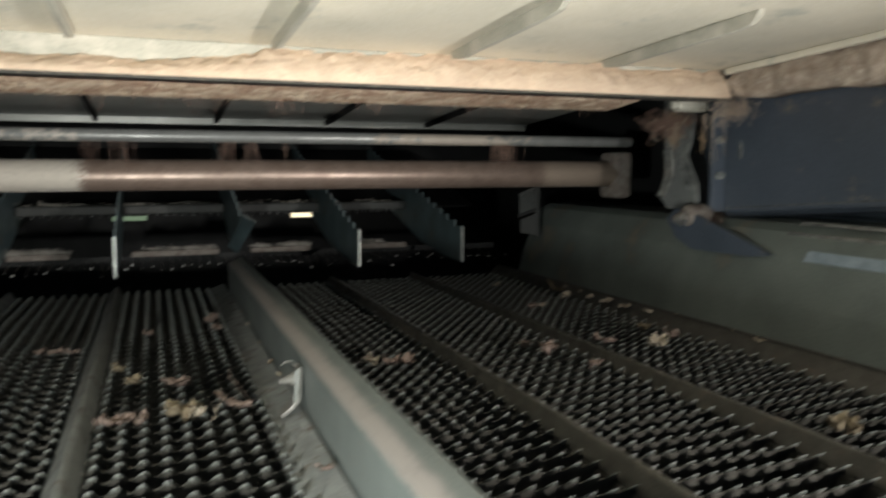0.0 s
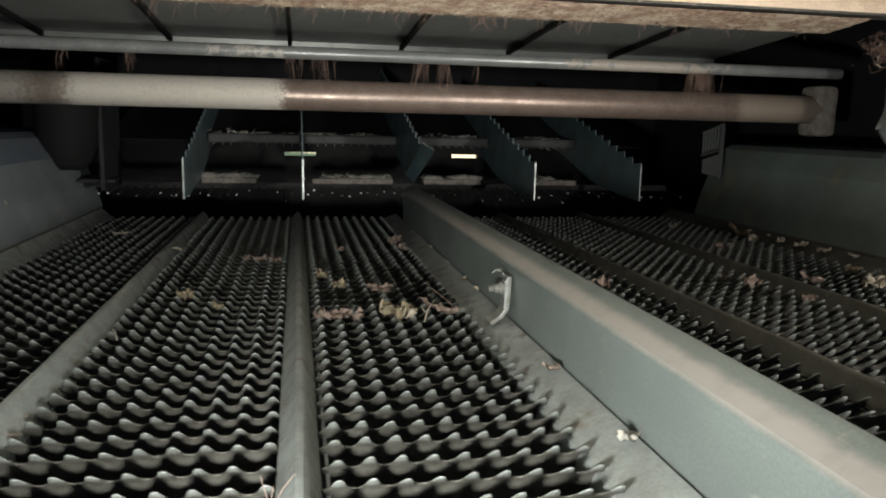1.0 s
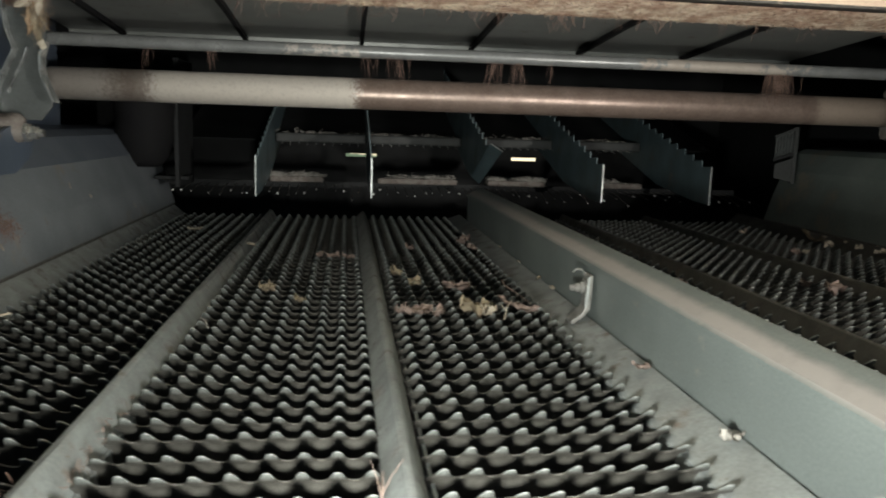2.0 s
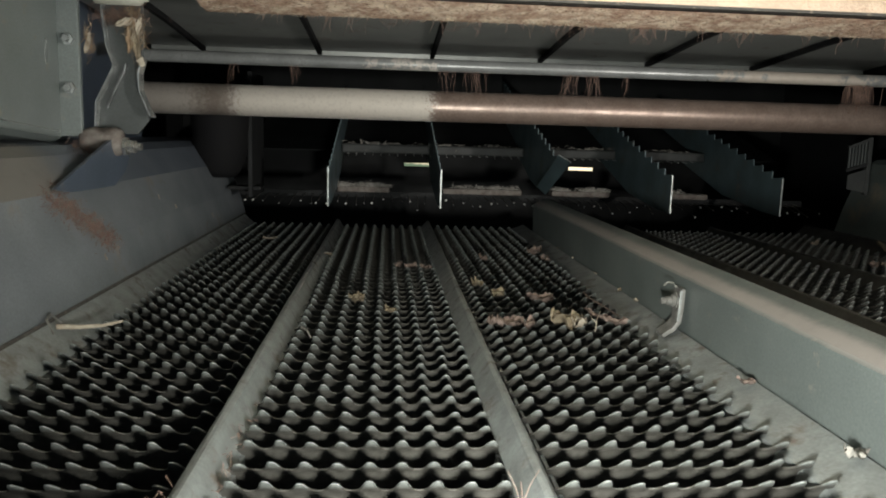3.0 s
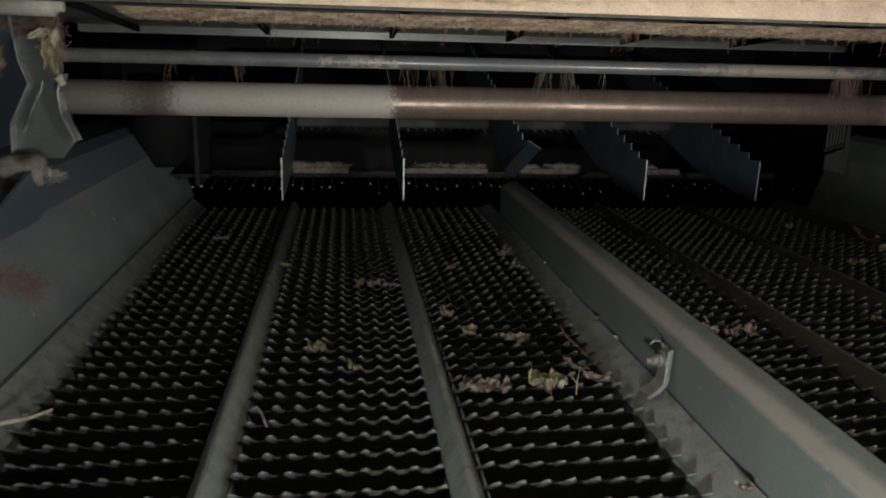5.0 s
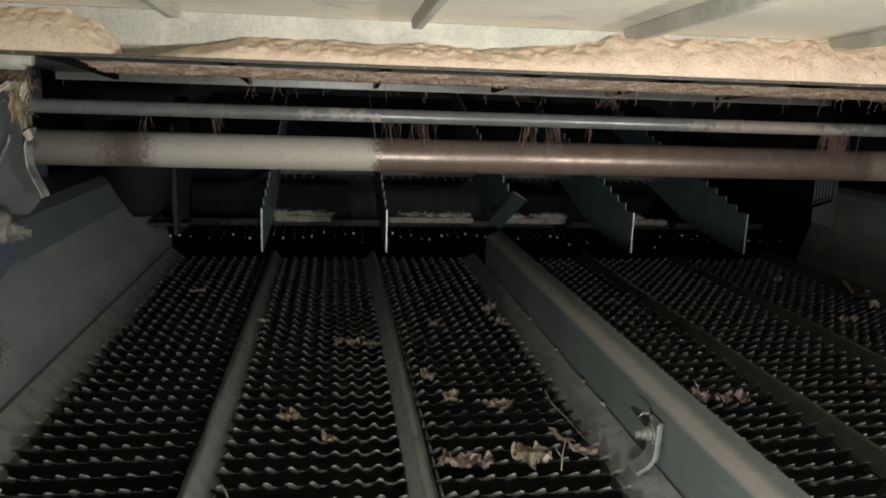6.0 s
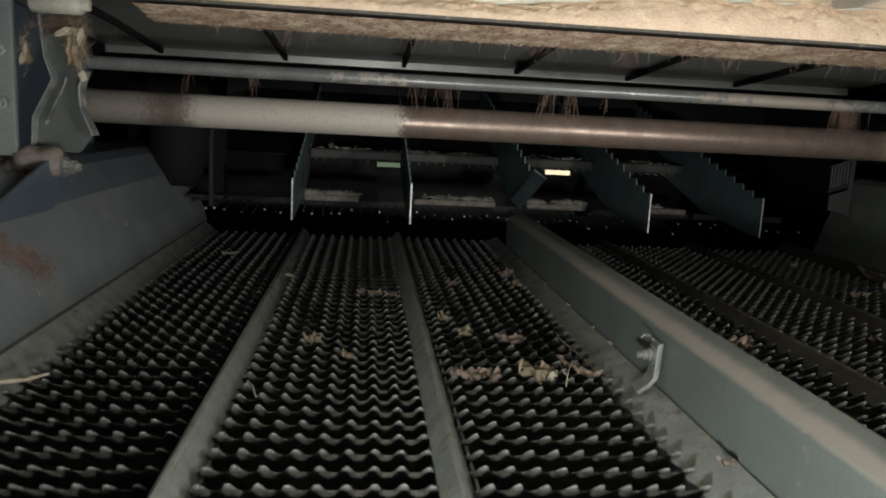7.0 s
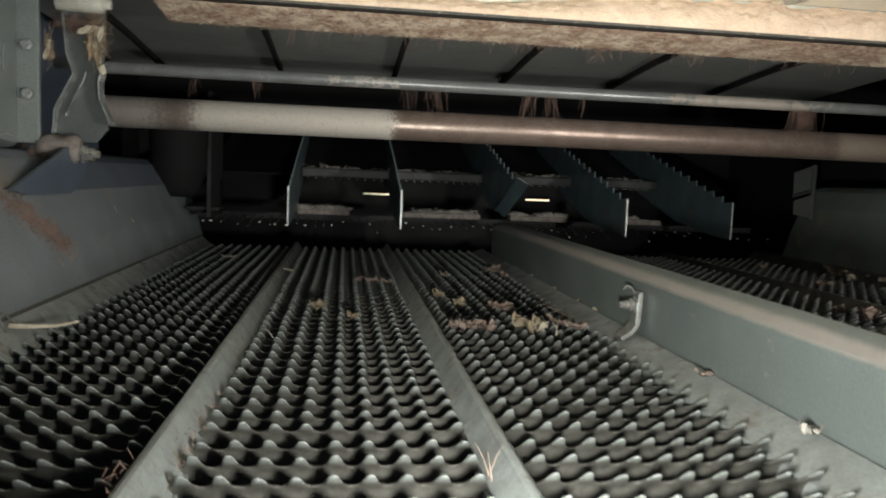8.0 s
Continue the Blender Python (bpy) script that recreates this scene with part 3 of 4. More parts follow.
part("bellows", lathe([(0.135, 0.035), (0.15, 0.052), (0.19, 0.068), (0.22, 0.074), (0.25, 0.072), (0.28, 0.076), (0.32, 0.076), (0.36, 0.07)], "z", (-0.845, 3.20), 28), BLACK, boot)
post = thing("corner_post", "dark grey upright sheet post beside the boot", "post")
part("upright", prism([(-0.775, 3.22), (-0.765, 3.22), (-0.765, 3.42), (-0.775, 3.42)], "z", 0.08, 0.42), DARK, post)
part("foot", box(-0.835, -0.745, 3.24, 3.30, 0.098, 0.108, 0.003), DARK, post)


# ---- hangers at both sides ----
def hanger(m):
    ob = thing("hanger", "grey bent steel hanger with dusty pivot and straw", "bracket", "pivot hangers")
    ob.matrix_world = m
    arm = [(-0.894, 0.52), (-0.882, 0.400), (-0.871, 0.366), (-0.903, 0.304), (-0.906, 0.250), (-0.838, 0.250), (-0.818, 0.275), (-0.827, 0.33), (-0.824, 0.41), (-0.822, 0.52)]
    part("arm", prism(arm, "y", 2.492, 2.498, 0.001), HANG, ob)
    edge = [(-0.892, 0.52), (-0.880, 0.400), (-0.869, 0.366), (-0.901, 0.304), (-0.904, 0.252)]
    part("edge_flange", sheet(edge, 0.0026, "y", 2.470, 2.4915, 0.001), GLOSS, ob)
    edge2 = [(-0.852, 0.372), (-0.855, 0.358), (-0.884, 0.304), (-0.886, 0.294)]
    part("bead", sheet(edge2, 0.0028, "y", 2.480, 2.4915, 0.0015), GLOSS, ob)
    edge3 = [(-0.818, 0.382), (-0.826, 0.355), (-0.825, 0.325), (-0.813, 0.296), (-0.806, 0.280)]
    part("lug", sheet(edge3, 0.0026, "y", 2.462, 2.4915, 0.001), GLOSS, ob)
    bm = lathe([(-0.921, 0.008), (-0.919, 0.017), (-0.912, 0.0225), (-0.904, 0.0245), (-0.896, 0.0245), (-0.888, 0.0235), (-0.880, 0.0225), (-0.872, 0.0235), (-0.864, 0.0245), (-0.857, 0.023), (-0.852, 0.018), (-0.850, 0.008)], "x", (2.455, 0.236), 28)
    for v in bm.verts:
        n_ = noise.noise(v.co * 75) * 0.0040 + noise.noise(v.co * 190) * 0.0020
        v.co += Vector((0, v.co.y - 2.455, v.co.z - 0.236)).normalized() * n_
    part("boss", bm, GRIME, ob, "grimy dust caked pivot boss")
    bolt = part("bolt", lathe([(-0.849, 0.017), (-0.843, 0.017), (-0.842, 0.012), (-0.830, 0.012), (-0.829, 0.007), (-0.820, 0.007)], "x", (2.455, 0.229), 6, False), STEEL, ob)
    blade = [(2.20, 0.172), (2.26, 0.164), (2.44, 0.162), (2.50, 0.185), (2.53, 0.225), (2.50, 0.25), (2.42, 0.238)]
    part("lever", prism(blade, "x", -0.868, -0.862, 0.001), BLUE, ob, "dark blue lever plate")
    part("roller", lathe([(-0.885, 0.012), (-0.882, 0.0155), (-0.812, 0.0155), (-0.808, 0.013), (-0.8075, 0.009), (-0.798, 0.009), (-0.797, 0.006)], "x", (2.44, 0.479), 24), STRIP, ob, "cream dusted roller")
    return ob


left_hanger = hanger(pose(0, 0, 0))
right_hanger = copy_thing(left_hanger, Matrix.Translation((0.10, 0, 0)) @ Matrix.Diagonal((-1, 1, 1, 1)))
right_hanger.matrix_basis = Matrix.Translation((0.10, 0, 0)) @ Matrix.Diagonal((-1, 1, 1, 1))


# ---- outer plates near the camera ----
def outer_plate(mirror):
    f = (lambda x: 0.10 - x) if mirror else (lambda x: x)
    lo, hi = sorted((f(-0.952), f(-0.948)))
    ob = thing("outer_plate", "dark blue painted side plate with a bolted edge" if mirror else "grey painted side plate with a bolted edge", "plate")
    material = BLUE if mirror else PAINT
    part("panel", prism([(1.0, 0.360), (2.44, 0.243), (2.44, 0.94), (1.0, 0.94)], "x", lo, hi), material, ob)
    a, b = sorted((f(-0.9475), f(-0.9465)))
    part("worn_crease", prism([(1.0, 0.3675), (2.43, 0.2515), (2.43, 0.2540), (1.0, 0.3700)], "x", a, b), GLOSS, ob, "pale worn crease")
    a, b = sorted((f(-0.953), f(-0.914)))
    part("edge_strip", box(a, b, 2.441, 2.452, 0.244, 0.52, 0.002), material, ob)
    bm = sheet([(f(-0.950), 0.0), (f(-0.965), -0.008), (f(-1.018), -0.014)], 0.004, "y", 1.0, 2.44)
    for v in bm.verts:
        v.co.z += 0.360 - 0.117 * (v.co.y - 1.0) / 1.44
    part("bottom_flange", bm, material, ob)
    for z in (0.325, 0.405):
        part("bolt", lathe([(2.440, 0.010), (2.432, 0.010), (2.431, 0.006), (2.424, 0.006)], "y", (f(-0.930), z), 6, False), RIB, ob)
    a, b = sorted((f(-0.9478), f(-0.9468)))
    part("worn_chip", prism([(2.392, 0.360), (2.397, 0.366), (2.398, 0.392), (2.393, 0.402), (2.388, 0.392), (2.388, 0.368)], "x", a, b), GLOSS, ob, "pale chip worn in the paint")
    return ob


outer_plate(False)
outer_plate(True)

# ---- crop dust, chaff and straw ----
def dust_height(x):
    n = noise.noise(Vector((x * 14, 3.1, 0))) * 0.5 + noise.noise(Vector((x * 45, 7.7, 0))) * 0.25
    if x < -0.665:
        h = 0.058 * min(1.0, math.sqrt(max(0.0, (-0.665 - x) / 0.07)))
    elif x < -0.63:
        h = 0.002
    elif x < -0.12:
        h = 0.030 * min(1.0, (x + 0.63) / 0.12)
    else:
        h = 0.030 + 0.028 * min(1.0, (x + 0.12) / 0.20)
        for c in (0.036, 0.356, 0.674):
            h += 0.006 * math.exp(-((x - c) / 0.02) ** 2)
    return max(0.0015, h * (1 + 0.28 * n))


def dust_drift():
    xs = [-0.995 + 0.003 * i for i in range(660)]
    k = 15
    verts, faces = [], []
    for x in xs:
        h = dust_height(x)
        for j in range(k):
            v = j / (k - 1)
            y = 2.3535 + 0.0405 * v
            z = 0.4876 + h * (v ** 0.55) + (noise.noise(Vector((x * 60, v * 6, 1.5))) * 0.003 + noise.noise(Vector((x * 160, v * 14, 4.5))) * 0.0018 + noise.noise(Vector((x * 330, v * 26, 2.5))) * 0.0008) * min(1, h / 0.02) * min(1, 4 * v)
            y += noise.noise(Vector((x * 70, v * 5, 9.5))) * 0.003 * v * (1 - v) * 4
            verts.append((x, min(y, 2.3945), z))
    for i in range(len(xs) - 1):
        for j in range(k - 1):
            a = i * k + j
            faces.append((a, a + k, a + k + 1, a + 1))
    return mesh_of("dust_drift", verts, faces, True)


tagged(part("dust_drift", dust_drift(), DUST), "cream crop dust heaped along the ledge", "dust", kind="stuff")


def crust():
    """Lumpy chaff crust on the sloping underside of the lip."""
    xs = [-0.711 + 0.004 * i for i in range(369)]
    k = 10
    verts, faces = [], []
    for x in xs:
        for j in range(k):
            v = j / (k - 1)
            y, z = 2.3605 + 0.1235 * v, 0.4780 - 0.0125 * v
            d = 0.0014 + noise.noise(Vector((x * 90, v * 9, 2))) * 0.0016 + noise.noise(Vector((x * 230, v * 24, 6))) * 0.0018
            d *= 1.0 if 0 < j < k - 1 else 0.2
            verts.append((x, y - d * 0.22, z - d))
    for i in range(len(xs) - 1):
        for j in range(k - 1):
            a = i * k + j
            faces.append((a, a + k, a + k + 1, a + 1))
    return mesh_of("chaff_crust", verts, faces, True)


tagged(part("chaff_crust", crust(), CHAFF), "brown chaff crust under the steel lip", "chaff", kind="stuff")

rng = random.Random(21)
lines = []
for c, n, r in ((-0.60, 4, 0.02), (-0.49, 9, 0.03), (-0.444, 8, 0.03), (-0.374, 5, 0.03), (-0.275, 6, 0.03), (-0.236, 6, 0.02), (-0.153, 5, 0.02), (-0.10, 12, 0.03),
                (-0.051, 16, 0.025), (0.061, 26, 0.022), (0.085, 10, 0.02), (0.248, 16, 0.02), (0.363, 5, 0.02), (0.458, 5, 0.03), (0.55, 4, 0.04)):
    for _ in range((2 * n + 2) // 3):
        lines.append(drooping(rng, (rng.gauss(c, r * 0.6), rng.uniform(2.465, 2.488), 0.4655), rng.uniform(0.010, 0.038), 0.75))
for _ in range(50):
    lines.append(drooping(rng, (rng.uniform(-0.70, 0.74), rng.uniform(2.465, 2.488), 0.4655), rng.uniform(0.006, 0.025), 0.75))
tagged(part("hanging_fibres", strands(lines, 0.00042), FIBRE), "thin brown crop fibres hanging from the lip", "chaff", kind="stuff")

for material, count, ln_most in ((PALE, 900, 0.006), (FIBRE, 1000, 0.010), (STRAW, 900, 0.008)):
    lines = []
    for _ in range(count):
        x, v = rng.uniform(-0.71, 0.755), rng.random()
        p = Vector((x, 2.3605 + 0.1235 * v, 0.4768 - 0.0130 * v))
        d = Vector((rng.uniform(-1, 1), rng.uniform(-0.6, 0.4), rng.uniform(-0.25, 0.1))).normalized()
        ln = rng.uniform(0.002, ln_most)
        lines.append([p, p + d * ln * 0.5 + Vector((0, 0, -0.001)), p + d * ln])
    tagged(part("chaff_bits", strands(lines, 0.0005, 3), material), "short crop bits stuck in the chaff crust", "chaff", kind="stuff")

lines = []
for c, n, r in ((-0.708, 5, 0.01), (-0.592, 9, 0.012), (-0.28, 8, 0.014), (-0.215, 14, 0.02), (-0.011, 16, 0.016), (0.038, 12, 0.014), (0.111, 4, 0.01), (0.612, 60, 0.022), (0.635, 20, 0.02)):
    for _ in range(n):
        x = rng.gauss(c, r * 0.7)
        lines.append(drooping(rng, (x, 2.692 + rng.uniform(-0.004, 0.01), 0.396), rng.uniform(0.02, 0.075 if n > 10 else 0.05), 0.22))
tagged(part("hanging_fibres", strands(lines, 0.00042), FIBRE), "brown crop fibres hanging from the cross rod", "chaff", kind="stuff")


def tuft(name, label, centre, size, n, material, seed, length=0.03, radius=0.0008):
    rng = random.Random(seed)
    lines = []
    for _ in range(n):
        p = Vector(centre) + Vector((rng.gauss(0, size[0]), rng.gauss(0, size[1]), rng.gauss(0, size[2])))
        d = Vector((rng.uniform(-1, 1), rng.uniform(-1, 0.6), rng.uniform(-1.4, 0.8))).normalized()
        e = Vector((rng.uniform(-1, 1), rng.uniform(-1, 1), rng.uniform(-1, 1))) * 0.4
        ln = length * rng.uniform(0.4, 1.2)
        lines.append([p - d * ln / 2, p + e * ln * 0.2, p + d * ln / 2])
    return tagged(part(name, strands(lines, radius), material), label, "straw", kind="stuff")


for k, s in ((0, 1), (1, -1)):
    f = (lambda x: x) if s == 1 else (lambda x: 0.10 - x)
    tuft("straw_tuft", "matted brown straw caught on the hanger", (f(-0.834), 2.480, 0.432), (0.007, 0.006, 0.022), 420, STRAW, 31 + k, 0.018, 0.0004)
    tuft("straw_tuft", "pale straw ends among the matted straw", (f(-0.830), 2.474, 0.420), (0.007, 0.005, 0.020), 16, PALE, 36 + k, 0.020, 0.0007)
    tuft("chaff_tuft", "brown chaff packed on top of the hanger", (f(-0.860), 2.480, 0.450), (0.020, 0.006, 0.008), 420, FIBRE, 41 + k, 0.014, 0.0005)
    tuft("straw_tuft", "small pale straw wisp behind the hanger", (f(-0.908), 2.470, 0.408), (0.003, 0.003, 0.012), 60, STRAW, 51 + k, 0.018, 0.0006)
    tuft("chaff_tuft", "reddish chaff caught below the pivot", (f(-0.914), 2.425, 0.205), (0.009, 0.014, 0.015), 300, FIBRE, 61 + k, 0.014, 0.0005)
part("husk_flake", prism([(-0.824, 0.375), (-0.814, 0.382), (-0.809, 0.368), (-0.816, 0.364)], "y", 2.452, 2.454), PALE, left_hanger)

tuft("chaff_tuft", "brown chaff and husks heaped beside the hanger top", (0.898, 2.462, 0.436), (0.026, 0.008, 0.014), 520, FIBRE, 46, 0.016, 0.0006)
tuft("straw_tuft", "pale husk ends among the chaff", (0.915, 2.452, 0.428), (0.022, 0.004, 0.012), 22, PALE, 47, 0.016, 0.0010)

# chaff lying on the sloping side panels
lines = []
rng = random.Random(71)
for _ in range(850):
    v = rng.random()
    z = 0.162 - 0.085 * v + rng.gauss(0, 0.010)
    y = 2.20 + 0.15 * v + rng.gauss(0, 0.020)
    x = -0.842 - (z - 0.085) * 0.375 if z > 0.085 else -0.822 - (z - 0.016) * 0.29
    p = Vector((x + 0.0035, y, z))
    d = Vector((rng.uniform(-0.3, 0.3), rng.uniform(-1, 1), rng.uniform(-0.7, 0.7))).normalized() * rng.uniform(0.0015, 0.006)
    lines.append([p - d, p + Vector((0.001, 0, 0.001)), p + d])
tagged(part("chaff_smear", strands(lines, 0.0006, 3), FIBRE), "reddish chaff stuck on the side panel", "chaff", kind="stuff")

# straw on the bars of the pan
lines = []
heaps = [(-0.535, -0.39)] * 3 + [(-0.22, 0.01)] * 3 + [(0.115, 0.28)] * 2 + [(0.41, 0.59)] * 2
spots = [rng.uniform(*rng.choice(heaps)) for _ in range(24)]
for _ in range(1100):
    x = min(0.595, max(-0.538, rng.gauss(rng.choice(spots), 0.014)))
    p = Vector((x, rng.uniform(3.385, 3.43), 0.104 + abs(rng.gauss(0, 0.005))))
    d = Vector((rng.uniform(-1, 1), rng.uniform(-0.5, 0.5), rng.uniform(-0.3, 0.4))).normalized() * rng.uniform(0.002, 0.010)
    lines.append([p - d, p + Vector((0, 0, 0.001)), p + d])
for _ in range(260):
    x = rng.gauss(rng.choice((-0.45, -0.36, -0.20, -0.06, 0.14, 0.28, 0.42, 0.55)), 0.035)
    p = Vector((x, rng.uniform(3.562, 3.60), 0.229 + abs(rng.gauss(0, 0.004))))
    d = Vector((rng.uniform(-1, 1), rng.uniform(-0.5, 0.5), rng.uniform(-0.3, 0.4))).normalized() * rng.uniform(0.002, 0.010)
    lines.append([p - d, p + Vector((0, 0, 0.001)), p + d])
tagged(part("chaff_bits", strands(lines, 0.0010, 4), ASH), "pale chaff lying on the bars of the pan", "chaff", kind="stuff")


def leaf_mesh(seed, length, width, curl=0.4):
    rng = random.Random(seed)
    n, m = 13, 9
    verts, faces = [], []
    ox = rng.uniform(0, 50)
    for i in range(n):
        u = i / (n - 1)
        w = width * (math.sin(math.pi * min(1, u * 0.92 + 0.06)) ** 0.7) * (1 + 0.6 * noise.noise(Vector((ox, u * 7, 0))))
        for j in range(m):
            v = j / (m - 1) - 0.5
            x = (u - 0.5) * length + 0.1 * length * noise.noise(Vector((ox + 9, u * 4, v * 4)))
            y = v * w
            z = curl * width * (abs(v) * 1.2) + 0.5 * width * noise.noise(Vector((u * 3.0 + ox, v * 3.5, 5))) + 0.28 * width * noise.noise(Vector((u * 8.0 + ox, v * 7, 2))) + curl * length * (u - 0.5) ** 2
            verts.append((x, y, z))
    for i in range(n - 1):
        for j in range(m - 1):
            a = i * m + j
            faces.append((a, a + m, a + m + 1, a + 1))
    k = len(verts)
    verts += [(x, y, z - 0.0006) for x, y, z in verts]
    faces += [tuple(k + q for q in f[::-1]) for f in faces]
    me = bpy.data.meshes.new("leaf")
    me.from_pydata(verts, [], faces)
    me.polygons.foreach_set("use_smooth", [True] * len(me.polygons))
    return me


# x, y, length, width, material, turn
LEAVES = [
    (-0.440, 2.285, 0.030, 0.026, LEAF, 20), (-0.386, 2.222, 0.034, 0.015, LEAF, 120), (-0.048, 2.817, 0.040, 0.032, HUSK, 10), (-0.045, 2.72, 0.034, 0.024, HUSK, 80),
    (-0.182, 2.72, 0.026, 0.022, HUSK, 45), (-0.368, 2.615, 0.024, 0.020, HUSK, 60), (-0.343, 2.61, 0.028, 0.018, HUSK, 0), (-0.313, 2.60, 0.03, 0.014, HUSK, 15),
    (-0.228, 2.43, 0.034, 0.020, LEAF, 110), (-0.202, 2.345, 0.030, 0.022, LEAF, 40), (-0.138, 2.310, 0.050, 0.024, HUSK, 170), (-0.240, 2.145, 0.042, 0.018, HUSK, 75),
    (-0.215, 2.135, 0.045, 0.028, HUSK, 10), (-0.187, 2.135, 0.030, 0.020, HUSK, 60), (-0.132, 2.142, 0.056, 0.036, LEAF, 8), (-0.116, 2.142, 0.034, 0.026, PALE, 50),
    (-0.056, 2.16, 0.042, 0.016, HUSK, 150), (-0.073, 2.20, 0.05, 0.012, HUSK, 130), (0.222, 2.312, 0.044, 0.026, HUSK, 20), (0.190, 2.326, 0.040, 0.024, PALE, 100),
    (0.250, 2.312, 0.038, 0.024, HUSK, 60), (0.529, 2.30, 0.046, 0.030, HUSK, 30), (0.505, 2.35, 0.036, 0.02, HUSK, 90), (0.749, 2.264, 0.060, 0.032, PALE, 15),
    (0.667, 2.327, 0.05, 0.026, HUSK, 140), (0.814, 2.40, 0.04, 0.026, LEAF, 70), (0.823, 2.32, 0.05, 0.026, HUSK, 10), (0.902, 2.945, 0.15, 0.016, LEAF, 81),
    (0.871, 2.83, 0.03, 0.024, PALE, 10), (0.713, 2.72, 0.03, 0.024, HUSK, 10), (0.677, 1.772, 0.050, 0.036, LEAF, 20), (0.779, 3.077, 0.024, 0.018, PALE, 0), (0.744, 2.725, 0.020, 0.016, PALE, 30),
    (-0.52, 2.75, 0.02, 0.012, PALE, 0), (-0.68, 2.98, 0.04, 0.012, PALE, 25), (0.56, 2.18, 0.03, 0.02, HUSK, 5)]
for i, (x, y, ln, w, m_, turn) in enumerate(LEAVES):
    ob = part("dry_leaf", leaf_mesh(100 + i, ln * 0.88, w * 0.98), m_)
    ob.matrix_world = pose(x, y, -0.003 + 0.1 * w, 8 * math.sin(i * 2.3), 10 * math.cos(i * 1.7), turn)
    tagged(ob, {"dry_yellow_leaf": "curled yellow dry leaf lying on the sieve teeth", "pink_brown_husk": "crumpled pinkish brown husk lying on the sieve teeth",
                "pale_husk": "pale crumpled husk lying on the sieve teeth"}[m_.name], "leaf", "crop bits on the sieve")

for i, (x, y, z, s, m_) in enumerate(((0.022, 2.390, 0.0, 0.012, LEAF), (0.022, 2.30, 0.0, 0.012, PALE), (0.022, 2.55, 0.0, 0.009, PALE), (0.010, 1.88, 0.0, 0.020, HUSK),
                                     (0.014, 1.685, 0.0, 0.026, ASH), (0.022, 2.74, 0, 0.010, PALE), (0.022, 2.89, 0, 0.009, PALE), (0.90, 2.60, 0.006, 0.03, PALE), (0.90, 2.68, 0.006, 0.03, PALE), (0.895, 2.75, 0.006, 0.025, PALE), (0.915, 2.83, 0.008, 0.014, PALE), (0.918, 2.92, 0.008, 0.016, PALE), (0.910, 2.52, 0.008, 0.022, PALE), (0.925, 2.18, 0.010, 0.028, PALE))):
    ob = part("husk_crumb", leaf_mesh(300 + i, s, s * 0.6, 0.2), m_)
    ob.matrix_world = pose(x, y, z + 0.002, 0, -8, 60 + 35 * i)
    tagged(ob, "small dry crop crumb beside the divider" if x < 0.5 else "small dry crop crumb beside the side panel", "crumb", "crop crumbs")


def stalk(label, pts, radius, material=STRAW):
    ob = part("straw_stalk", strands([[Vector(p) for p in pts]], radius, 8), material)
    return tagged(ob, label, "straw", "loose stalks")


stalk("pale broken straw stalk lying across the slats", [(-0.809, 2.059, 0.010), (-0.785, 2.070, 0.007), (-0.76, 2.083, 0.006), (-0.739, 2.097, 0.009)], 0.0036, PALE)
stalk("thin straw stalk leaning on the rib", [(-0.291, 1.606, -0.004), (-0.294, 1.616, 0.006), (-0.298, 1.629, 0.013)], 0.0006, HUSK)
stalk("thin straw stalk leaning on the rib", [(-0.291, 1.606, -0.004), (-0.283, 1.620, 0.005), (-0.273, 1.635, 0.011)], 0.0006, HUSK)
stalk("thin straw stalk leaning on the rib", [(-0.290, 1.600, -0.005), (-0.290, 1.612, 0.003), (-0.289, 1.624, 0.007)], 0.0009, HUSK)
stalk("small white bristle standing in the teeth", [(-0.095, 2.122, -0.006), (-0.087, 2.145, 0.006), (-0.071, 2.184, 0.010)], 0.0009, PALE)
stalk("small white bristle standing in the teeth", [(-0.090, 2.138, 0.003), (-0.094, 2.150, 0.008), (-0.092, 2.165, 0.009)], 0.0006, PALE)
stalk("long thin pinkish stalk lying across the slats", [(-0.051, 2.360, 0.002), (-0.056, 2.310, 0.004), (-0.048, 2.250, 0.003), (-0.042, 2.184, 0.002)], 0.0014, HUSK)
stalk("grey straw bit lying between the teeth", [(-0.506, 2.105, 0.000), (-0.497, 2.080, 0.004), (-0.488, 2.050, 0.001)], 0.0018, ASH)
stalk("pale bristle standing in a husk", [(0.190, 2.328, -0.004), (0.188, 2.334, 0.014), (0.181, 2.338, 0.026)], 0.0009, PALE)
tuft("chaff_tuft", "small reddish chaff wad against the rib", (-0.553, 1.60, 0.0), (0.005, 0.012, 0.003), 26, FIBRE, 81, 0.010, 0.0004)
tuft("chaff_tuft", "fine chaff caught along the rib", (-0.520, 1.70, -0.006), (0.003, 0.06, 0.003), 40, FIBRE, 82, 0.006, 0.0004)

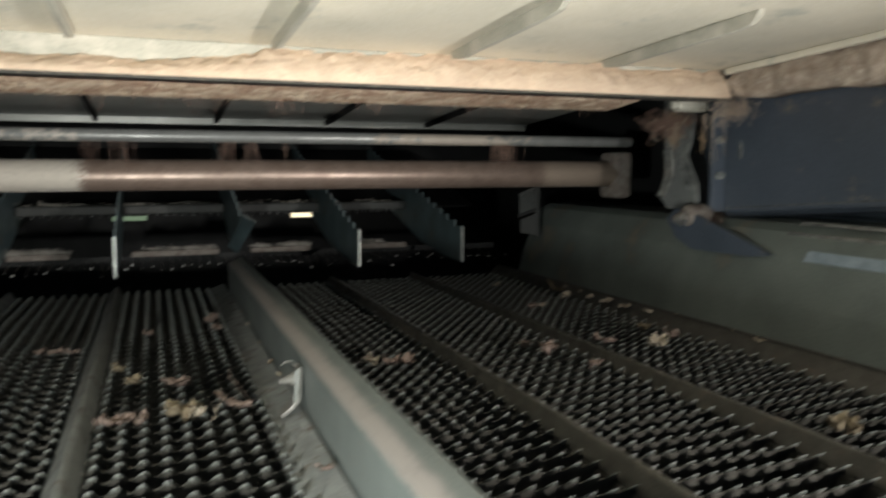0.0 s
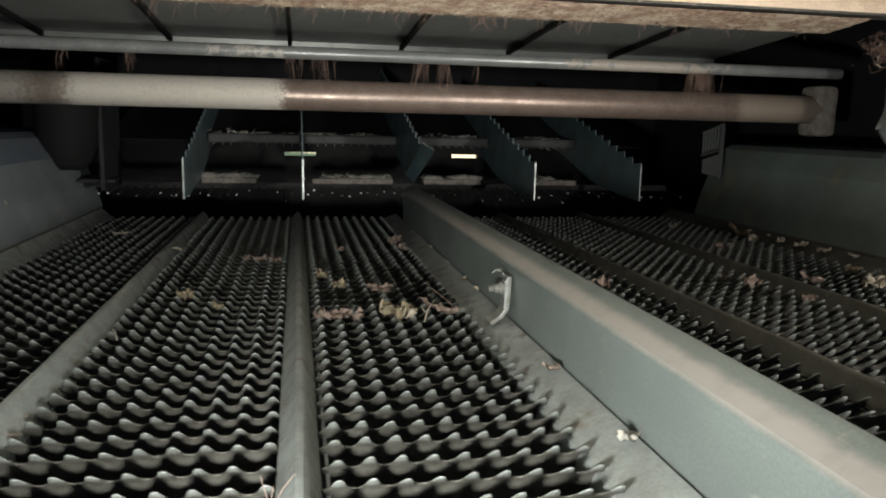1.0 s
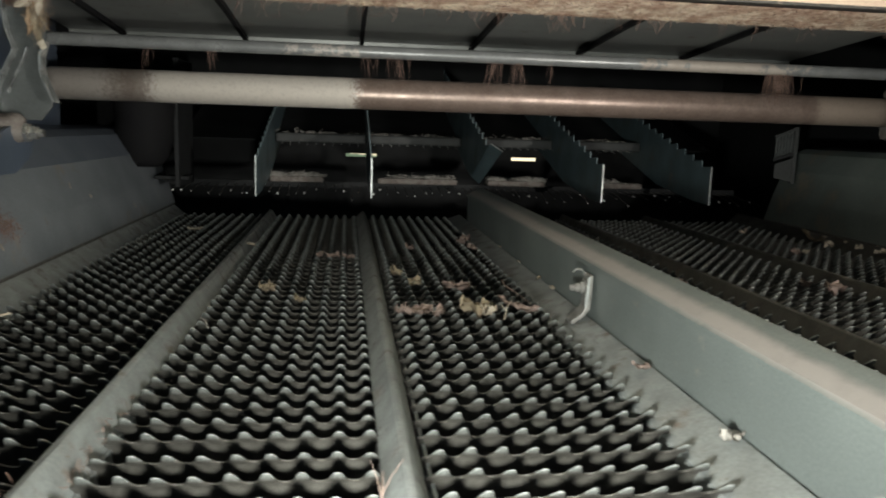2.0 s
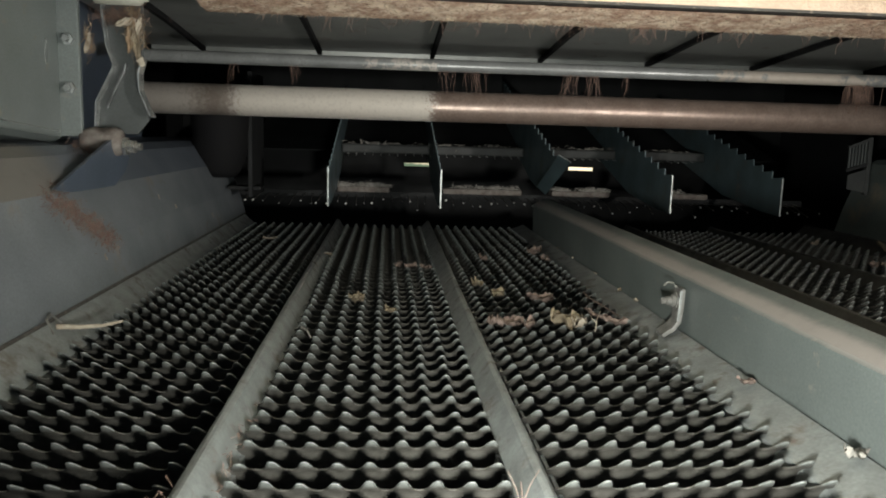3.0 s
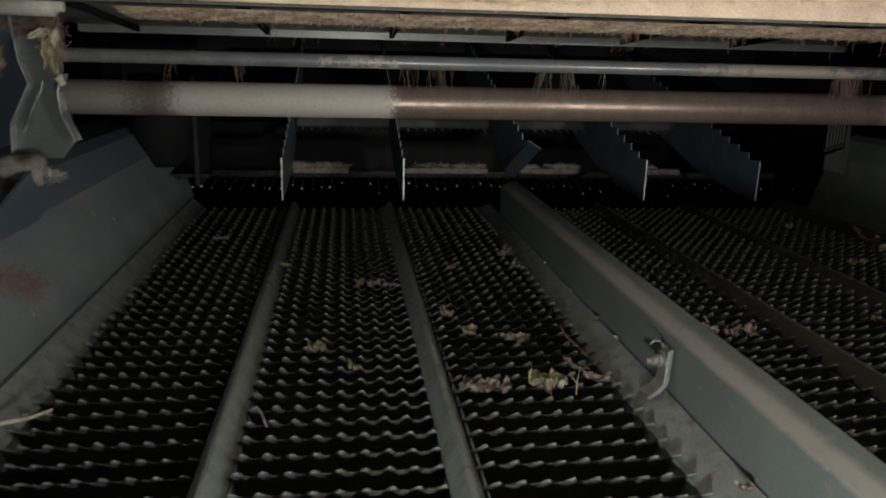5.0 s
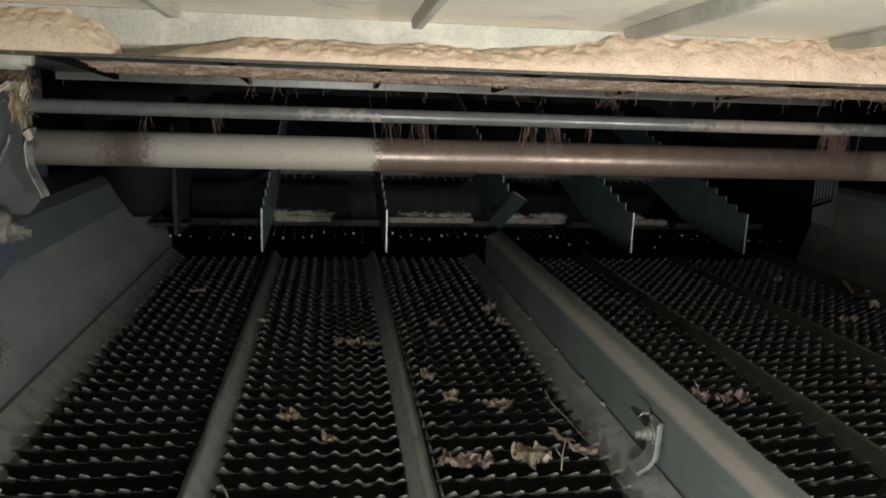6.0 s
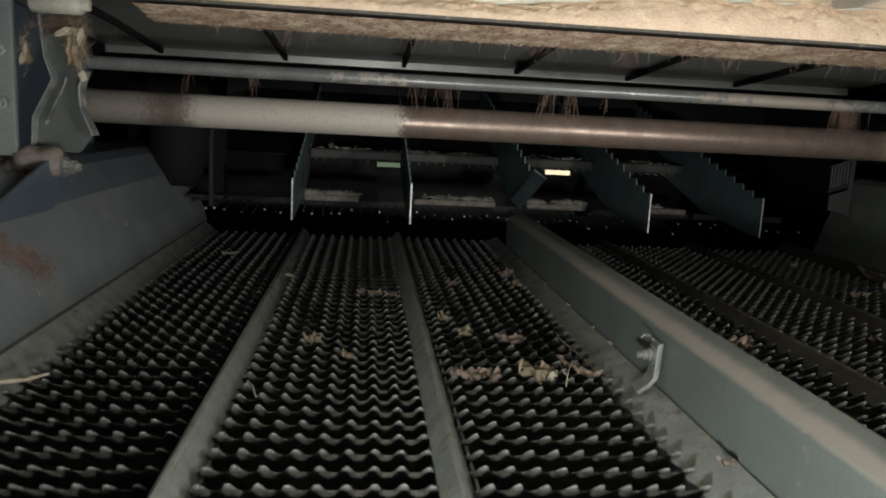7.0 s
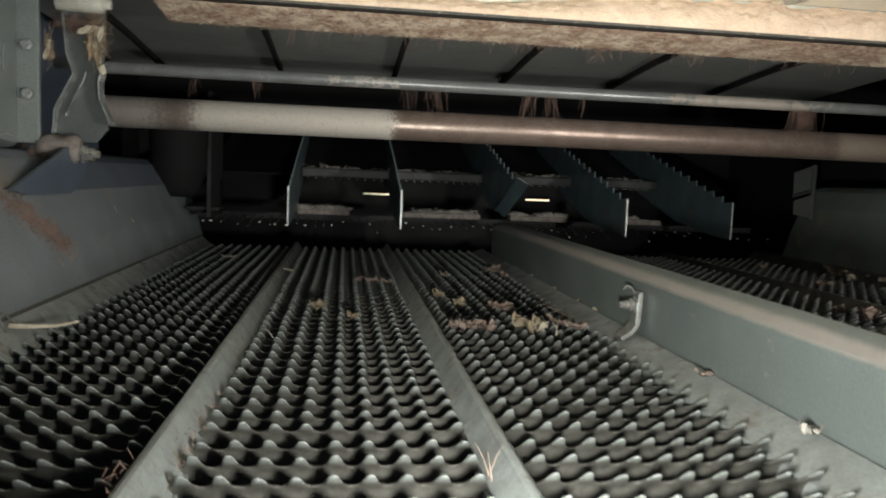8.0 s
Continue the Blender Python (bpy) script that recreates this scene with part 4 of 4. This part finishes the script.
# dust caked beam beside the tray
def caked_beam():
    ys = [1.0 + 0.010 * i for i in range(137)]
    k = 12
    verts, faces = [], []
    for y in ys:
        for j in range(k):
            v = j / (k - 1)
            z = 0.565 - (0.075 + 0.02 * noise.noise(Vector((y * 9, 1, 1)))) * v + 0.06 * max(0.0, 2.0 - y) * 0.5
            x = 0.992 - 0.012 * math.sin(math.pi * v) + 0.012 * noise.noise(Vector((y * 22, v * 4, 3))) + 0.006 * noise.noise(Vector((y * 60, v * 9, 8))) + 0.003 * noise.noise(Vector((y * 130, v * 20, 5)))
            verts.append((x, y, z))
    for i in range(len(ys) - 1):
        for j in range(k - 1):
            a = i * k + j
            faces.append((a, a + k, a + k + 1, a + 1))
    n = len(verts)
    verts += [(1.045, y, z) for _, y, z in verts]
    faces += [tuple(n + q for q in f[::-1]) for f in faces]
    for i in range(len(ys) - 1):
        for e in (0, k - 1):
            a = i * k + e
            faces.append((a, a + k, n + a + k, n + a))
    return mesh_of("caked_beam", verts, faces, True)


stalk("small bent wire hook at the panel foot", [(-0.808, 2.075, 0.010), (-0.815, 2.06, 0.026), (-0.812, 2.04, 0.024), (-0.800, 2.03, 0.008)], 0.0024, CLAMP)
for y, z in ((2.746, 0.098), (2.66, 0.125), (2.30, 0.06), (3.02, 0.05)):
    xx = -0.842 - (z - 0.085) * 0.375 if z > 0.085 else -0.822 - (z - 0.016) * 0.29
    ob = part("husk_crumb", leaf_mesh(int(y * 100), 0.010, 0.004, 0.1), PALE)
    ob.matrix_world = pose(xx + 0.0035, y, z, 0, 70, 30)
    tagged(ob, "tiny pale husk stuck to the side panel", "crumb", "crop crumbs")
beam = structure("side_beam_right", caked_beam(), BEAMC, "steel beam thickly caked with dry crop dust", "beam")
tuft("chaff_tuft", "matted chaff at the beam end", (0.985, 2.36, 0.465), (0.022, 0.02, 0.014), 420, BEAMC, 91, 0.016, 0.0006)
lines = [drooping(rng, (x, 2.38, 0.455), ln, 0.10) for x, ln in ((0.955, 0.10), (0.962, 0.11), (0.985, 0.09), (0.93, 0.05), (0.94, 0.04))]
tagged(part("hanging_fibres", strands(lines, 0.0009), BEAMC), "dusty strings hanging from the caked beam", "chaff", kind="stuff")


# dry leaf blades and a bent stalk hanging at the hanger
for i, (x, y, z, ln, w, m_, turn) in enumerate(((-0.837, 2.470, 0.418, 0.060, 0.014, STRAW, 82), (-0.827, 2.466, 0.403, 0.066, 0.011, LEAF, 98), (-0.824, 2.468, 0.433, 0.040, 0.010, PALE, 70),
                                               (-0.844, 2.468, 0.440, 0.036, 0.013, PALE, 20), (-0.908, 2.466, 0.403, 0.036, 0.009, PALE, 75))):
    ob = part("leaf_blade", leaf_mesh(500 + i, ln, w, 0.25), m_)
    ob.matrix_world = pose(x, y, z, 0, 0, 0) @ pose(0, 0, 0, 90, 0, 0) @ pose(0, 0, 0, 0, 0, turn)
    tagged(ob, "dry leaf blade caught in the straw on the hanger", "leaf", "leaf blades")
